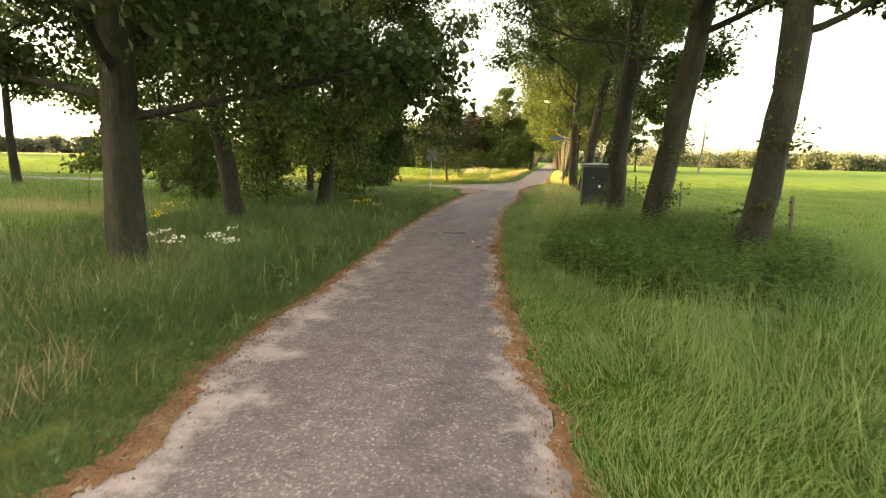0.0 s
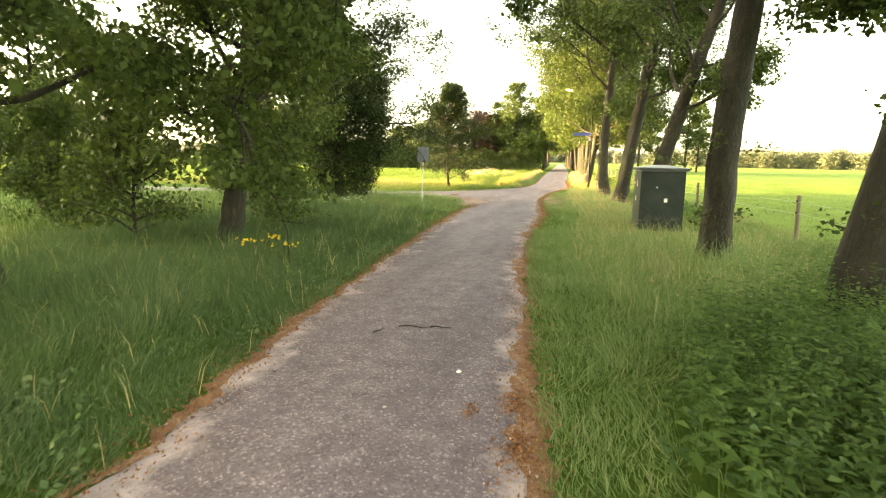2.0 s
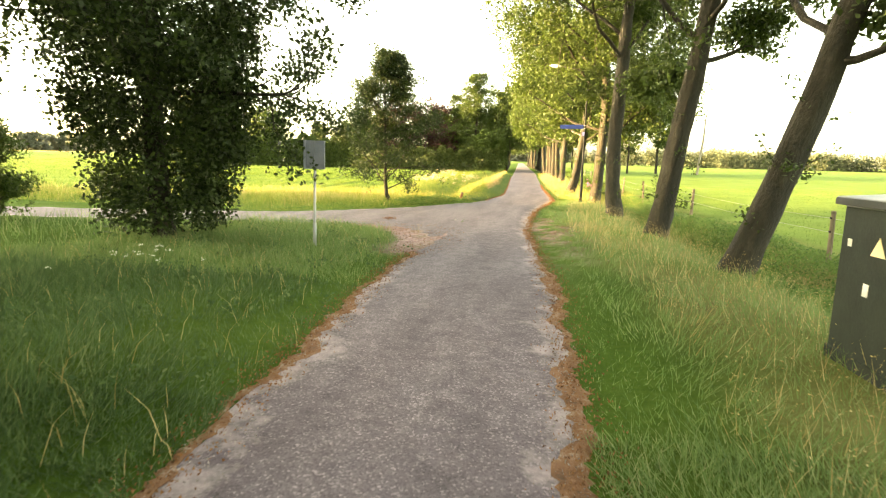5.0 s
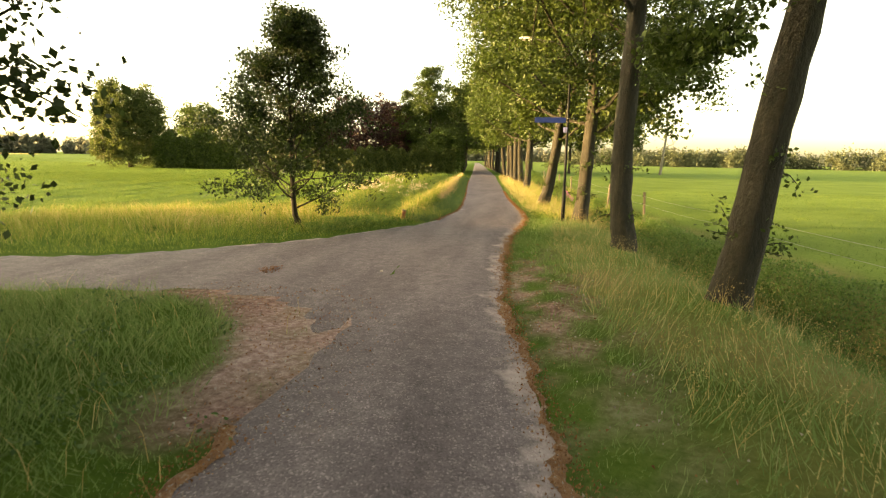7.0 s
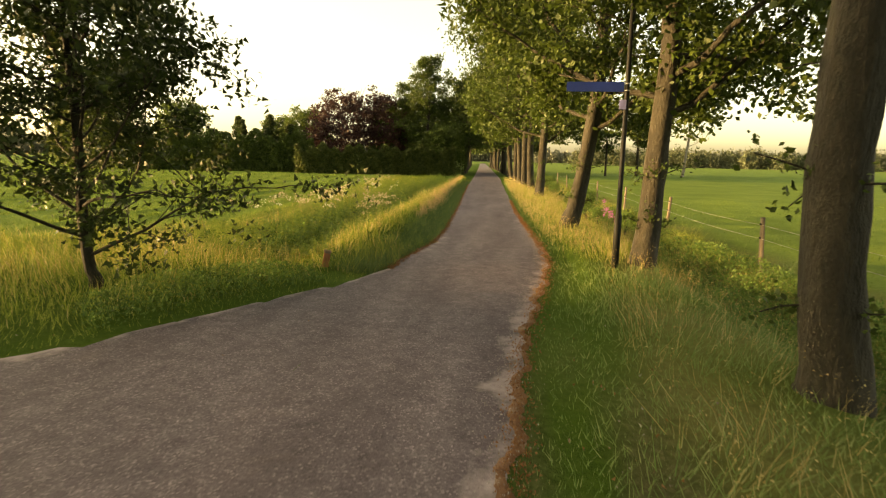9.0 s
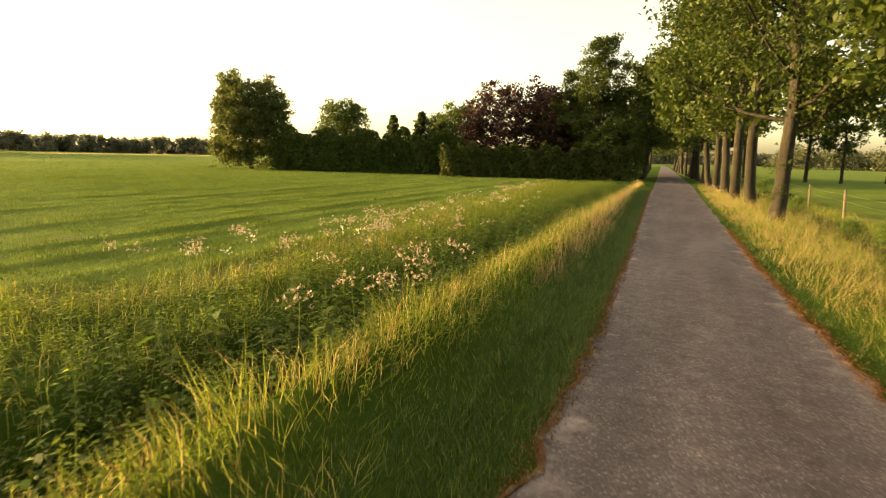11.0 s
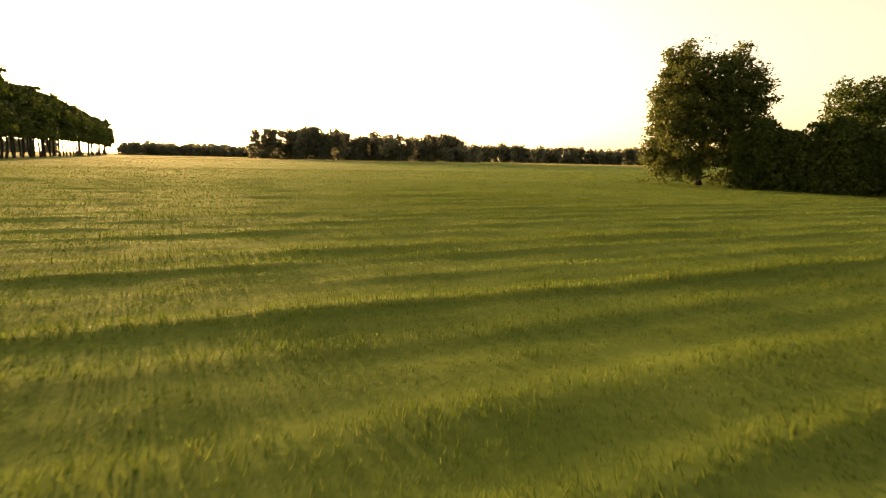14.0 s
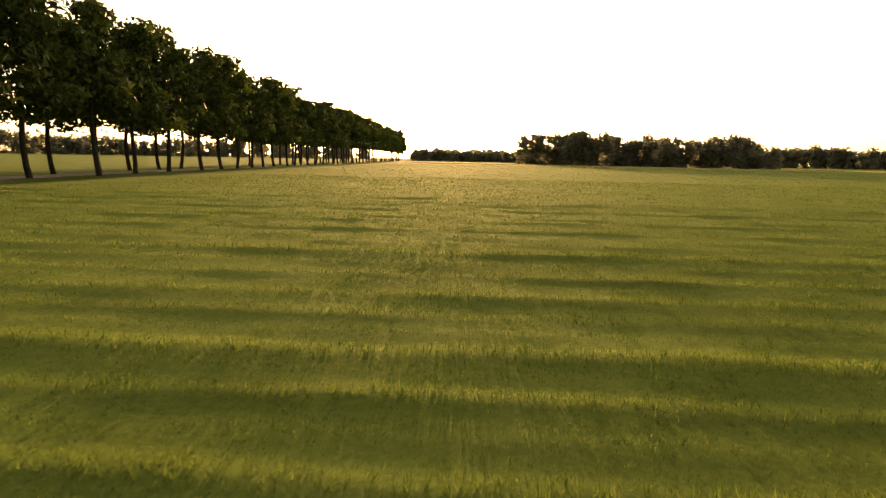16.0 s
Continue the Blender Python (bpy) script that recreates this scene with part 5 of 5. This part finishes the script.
x, y = scatter(2600, -8.6, -6.9, 54, 100, lambda x, y: (rng.uniform(0, 1, len(x)) < patchy(x, y, 1.6)) & (left_edge(y) - x > 1.3))
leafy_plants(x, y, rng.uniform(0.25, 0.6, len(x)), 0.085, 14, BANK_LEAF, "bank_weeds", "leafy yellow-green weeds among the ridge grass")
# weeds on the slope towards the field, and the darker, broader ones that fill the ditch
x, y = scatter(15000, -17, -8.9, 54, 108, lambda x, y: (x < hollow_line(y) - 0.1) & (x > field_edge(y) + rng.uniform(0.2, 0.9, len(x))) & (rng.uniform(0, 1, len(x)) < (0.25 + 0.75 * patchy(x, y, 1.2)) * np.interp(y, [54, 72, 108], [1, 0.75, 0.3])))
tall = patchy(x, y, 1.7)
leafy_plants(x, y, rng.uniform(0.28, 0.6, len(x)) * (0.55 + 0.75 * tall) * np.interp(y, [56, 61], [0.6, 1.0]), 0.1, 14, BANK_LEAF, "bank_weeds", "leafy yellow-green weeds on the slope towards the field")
x, y = scatter(5200, -11.0, -7.2, 54, 106, lambda x, y: np.abs(x - hollow_line(y) + 0.25) < rng.uniform(0.2, 1.5, len(x)))
leafy_plants(x, y, rng.uniform(0.35, 0.9, len(x)) * (0.6 + 0.6 * patchy(x, y, 1.3)), 0.12, 13, WEED, "ditch_weeds", "lush green weeds filling the ditch")
x, y = scatter(480, -10.4, -7.6, 57, 96, lambda x, y: np.abs(x - hollow_line(y) + 0.1) < rng.uniform(0.1, 1.2, len(x)))
leafy_plants(x, y, rng.uniform(0.5, 0.95, len(x)), 0.27, 9, BURDOCK, "broad_weeds", "broad-leaved burdock-like weeds in the ditch")
# straw stalks with seed heads beside the pasture
x, y = scatter(34000, -4, 5, 20, 110, lambda x, y: (x - right_edge(y) > np.interp(y, [20, 24, 34, 55, 60, 110], [1.3, 1.0, 1.3, 1.2, 0.35, 0.3])) & (x < ditch_line(y) - 0.2) & (rng.uniform(0, 1, len(x)) < 0.35 + 0.65 * patchy(x, y, 1.1)))
h = rng.uniform(0.25, 0.6, len(x))
stuff("dry_grass", blade_mesh("dry_grass", base_of(x, y), h, rng.uniform(0.004, 0.009, len(x)), STRAW, rng, 0.45, True, lodge(x, y, 0.35)), "pale seeding grass stalks beside the trees")
tips = base_of(x, y) + np.column_stack([np.zeros((len(x), 2)), h * 0.9])
stuff("seed_heads", leaf_mesh("seed_heads", np.repeat(tips, 2, 0) + rng.normal(0, 0.03, (2 * len(x), 3)), 0.02, STRAW, rng, 0.3, True), "feathery dry seed heads")
x, y = scatter(16000, -12, -2.5, 2, 15, lambda x, y: (left_edge(y) - x > np.interp(y, [2, 9, 12], [0.5, 0.9, 2.2])) & (rng.uniform(0, 1, len(x)) < patchy(x, y, 0.9)))
stuff("dry_grass", blade_mesh("dry_grass", base_of(x, y), rng.uniform(0.25, 0.6, len(x)), rng.uniform(0.004, 0.009, len(x)), DRYPINK, rng, 0.5, True), "pale seeding grass stalks around the tree foot")


x, y = scatter(5000, -1.5, 5.5, 8, 26, lambda x, y: (x - right_edge(y) > 1.2) & (rng.uniform(0, 1, len(x)) < patchy(x, y, 1.4)))
stuff("tall_grass", blade_mesh("tall_grass", base_of(x, y), rng.uniform(0.4, 0.95, len(x)), rng.uniform(0.005, 0.01, len(x)), GRASS, rng, 0.35), "tall stalky grass among the weeds")


def weed_patch(n, cx, cy, rx, ry, hmax, size, material, label, avoid=True):
    a, q = rng.uniform(0, 6.28, n), np.sqrt(rng.uniform(0, 1, n))
    x, y = cx + rx * q * np.cos(a), cy + ry * q * np.sin(a)
    m = ~on_road(x, y, 0.45) if avoid else np.ones(n, bool)
    x, y, q = x[m], y[m], q[m]
    top = hmax * (0.55 + 0.45 * patchy(x, y, 2.2)) * (1 - 0.5 * q ** 2)
    z = ground_z(x, y) + top * rng.uniform(0.05, 1, len(x)) ** 0.7
    stuff("weeds", leaf_mesh("weeds", np.column_stack([x, y, z]), size, material, rng, 0.6, True), label, "weeds")


x, y = scatter(3600, -1.4, 4.2, 12.6, 21.6, lambda x, y: (((x - 1.35) / 2.6) ** 2 + ((y - 17.0) / 4.3) ** 2 < rng.uniform(0.55, 1.05, len(x))) & (x - right_edge(y) > 0.55))
leafy_plants(x, y, rng.uniform(0.5, 0.95, len(x)) * (0.65 + 0.5 * patchy(x, y, 1.4)), 0.13, 14, WEED, "nettles", "dense patch of dark nettles and leafy weeds")
x, y = scatter(900, 2.2, 5, 18, 27, lambda x, y: rng.uniform(0, 1, len(x)) < 0.4 + 0.6 * patchy(x, y, 1.4))
leafy_plants(x, y, rng.uniform(0.3, 0.55, len(x)), 0.1, 12, WEED, "nettles", "low nettles and leafy weeds beside the pasture")
weed_patch(22000, 2.0, 38, 1.1, 9.0, 0.6, 0.055, WEED, "lush weeds filling the ditch")
weed_patch(20000, 1.1, 52, 1.0, 9.0, 0.6, 0.055, WEED, "lush weeds filling the ditch")
weed_patch(6000, -8.4, 50.8, 1.8, 2.2, 0.4, 0.05, WEED, "low weeds around the young oak")


def heads(plants, per, spread, size, material, name, label, tall=(0.6, 1.0), petals=7, flat=0.5):
    """Flowering plants: a thin stem and a loose head of small tufts."""
    st, pts = [], []
    for x, y in plants:
        h = rng.uniform(*tall)
        z = float(ground_z(x, y))
        top = np.array([x + rng.normal(0, 0.06), y + rng.normal(0, 0.06), z + h])
        c = top + rng.normal(0, 1, (per, 3)) * [spread, spread, spread * flat]
        st.append((np.array([x, y, z]), top))
        pts.append(np.repeat(c, petals, 0) + rng.normal(0, size * 0.35, (per * petals, 3)))
    t = Tubes()
    for a, b in st:
        t.add([a, (a + b) / 2 + [0.02, 0.01, 0], b], [0.005, 0.004, 0.003], 3)
    ob = stuff(name, leaf_mesh(name, np.concatenate(pts), size, material, rng), label, "flowers")
    stem = new("stem", t.mesh("stem", WEED))
    stem.parent = ob


def spots(n, fx, y0, y1, sx):
    ys = rng.uniform(y0, y1, n)
    return [(float(fx(v) + rng.normal(0, sx)), float(v)) for v in ys]


heads(spots(46, lambda v: field_edge(v) + 1.2, 59, 92, 0.4) + spots(28, lambda v: field_edge(v) + 1.5, 60, 67, 0.35), 16, 0.09, 0.028, FLUFF, "thistle_heads", "faded pinkish thistle heads along the field edge", (0.55, 0.95), 5)
heads(spots(12, lambda v: -8.0, 57.6, 61.5, 0.3) + spots(12, lambda v: -9.7, 60.5, 68, 0.4), 16, 0.09, 0.028, FLUFF, "thistle_heads", "faded pinkish thistle heads above the ditch", (0.65, 1.0), 5)
heads(spots(26, lambda v: -10.8, 60, 78, 0.6), 9, 0.07, 0.022, PETAL, "white_flowers", "small white flower heads in the bank", (0.5, 0.9))
heads([(-5.9 + rng.normal(0, 0.45), 12.5 + rng.normal(0, 0.6)) for _ in range(9)], 10, 0.08, 0.022, PETAL, "white_umbels", "flat white umbels in the tall grass", (0.55, 0.8), 6, 0.12)
heads([(-6.7 + rng.normal(0, 0.16), 21.3 + rng.normal(0, 0.2)) for _ in range(3)], 9, 0.08, 0.03, YELLOW, "yellow_flowers", "yellow ragwort flowers in the grass", (0.45, 0.65), 6, 0.3)
heads([(-9.2 + rng.normal(0, 0.3), 15.6 + rng.normal(0, 0.3)) for _ in range(3)], 9, 0.09, 0.03, YELLOW, "yellow_flowers", "yellow ragwort flowers by the tree", (0.6, 0.9), 6, 0.3)
heads([(-10.3 + rng.normal(0, 0.8), 33.2 + rng.normal(0, 0.6)) for _ in range(14)], 5, 0.03, 0.018, PETAL, "white_flowers", "small white flowers in the grass near the road sign", (0.25, 0.4), 5, 0.3)
heads([(-0.35 + rng.normal(0, 0.2), 60.6 + rng.normal(0, 0.4)) for _ in range(6)], 16, 0.03, 0.03, PINK, "pink_flowers", "pink willowherb spikes by the ditch", (0.7, 1.1), 5, 2.2)

# field grass, thickest where the view passes low over it
PASS = np.array([(-10, 64.3), (-15.5, 71), (-23.4, 76.2), (-33, 82.4), (-44, 86)])


def near_pass(x, y):
    d = np.full(len(x), 1e9)
    for (ax, ay), (bx, by) in zip(PASS, PASS[1:]):
        ux, uy = bx - ax, by - ay
        q = np.clip(((x - ax) * ux + (y - ay) * uy) / (ux * ux + uy * uy), 0, 1)
        d = np.minimum(d, np.hypot(x - ax - q * ux, y - ay - q * uy))
    return d


x, y = scatter(3400000, -110, -12.2, 46, 150, lambda x, y: (field_amount(x, y) > 0.4) & (rng.uniform(0, 1, len(x)) < np.interp(near_pass(x, y), [0, 5, 9, 15, 28, 45, 80], [1, 0.95, 0.45, 0.2, 0.08, 0.05, 0.03])))
far = np.interp(near_pass(x, y), [0, 8, 16, 30, 80], [1, 1.2, 2.2, 3.8, 7])
crest = (0.5 + 1.0 * swath(x, y)) * (0.7 + 0.35 * tufted(x * 0.8, y * 0.8)) * (1 - 0.6 * np.exp(-(((swath_line(x, y) + 18.95) / 0.16) ** 2)) * smooth01(np.sin(y * 2.1) + np.sin(y * 0.9 + 1), -0.6, 0.9))
stuff("field_grass", blade_mesh("field_grass", base_of(x, y), rng.uniform(0.075, 0.15, len(x)) * crest, rng.uniform(0.01, 0.017, len(x)) * far, CROP, rng, 0.45, True), "short bright green field grass in low swaths")
x, y = scatter(45000, -300, -90, 30, 220, lambda x, y: (field_amount(x, y) > 0.5) & (rng.uniform(0, 1, len(x)) < smooth01(-x, 90, 120)))
stuff("field_grass", blade_mesh("field_grass", base_of(x, y), rng.uniform(0.08, 0.16, len(x)), rng.uniform(0.08, 0.2, len(x)), CROP, rng, 0.5, True), "short bright green field grass in low swaths")
x, y = scatter(55000, 1.5, 26, 14, 80, lambda x, y: x > ditch_line(y) + 0.5)
stuff("pasture_grass", blade_mesh("pasture_grass", base_of(x, y), rng.uniform(0.04, 0.12, len(x)), rng.uniform(0.012, 0.03, len(x)), CROP, rng, 0.5, True), "short grazed pasture grass")
x, y = scatter(14000, -352, -338, 30, 420, lambda x, y: x < 0)
stuff("dry_grass", blade_mesh("dry_grass", base_of(x, y), rng.uniform(0.35, 0.7, len(x)), rng.uniform(0.2, 0.4, len(x)), STRAW, rng, 0.4, True), "pale strip of tall grass at the field's far edge")
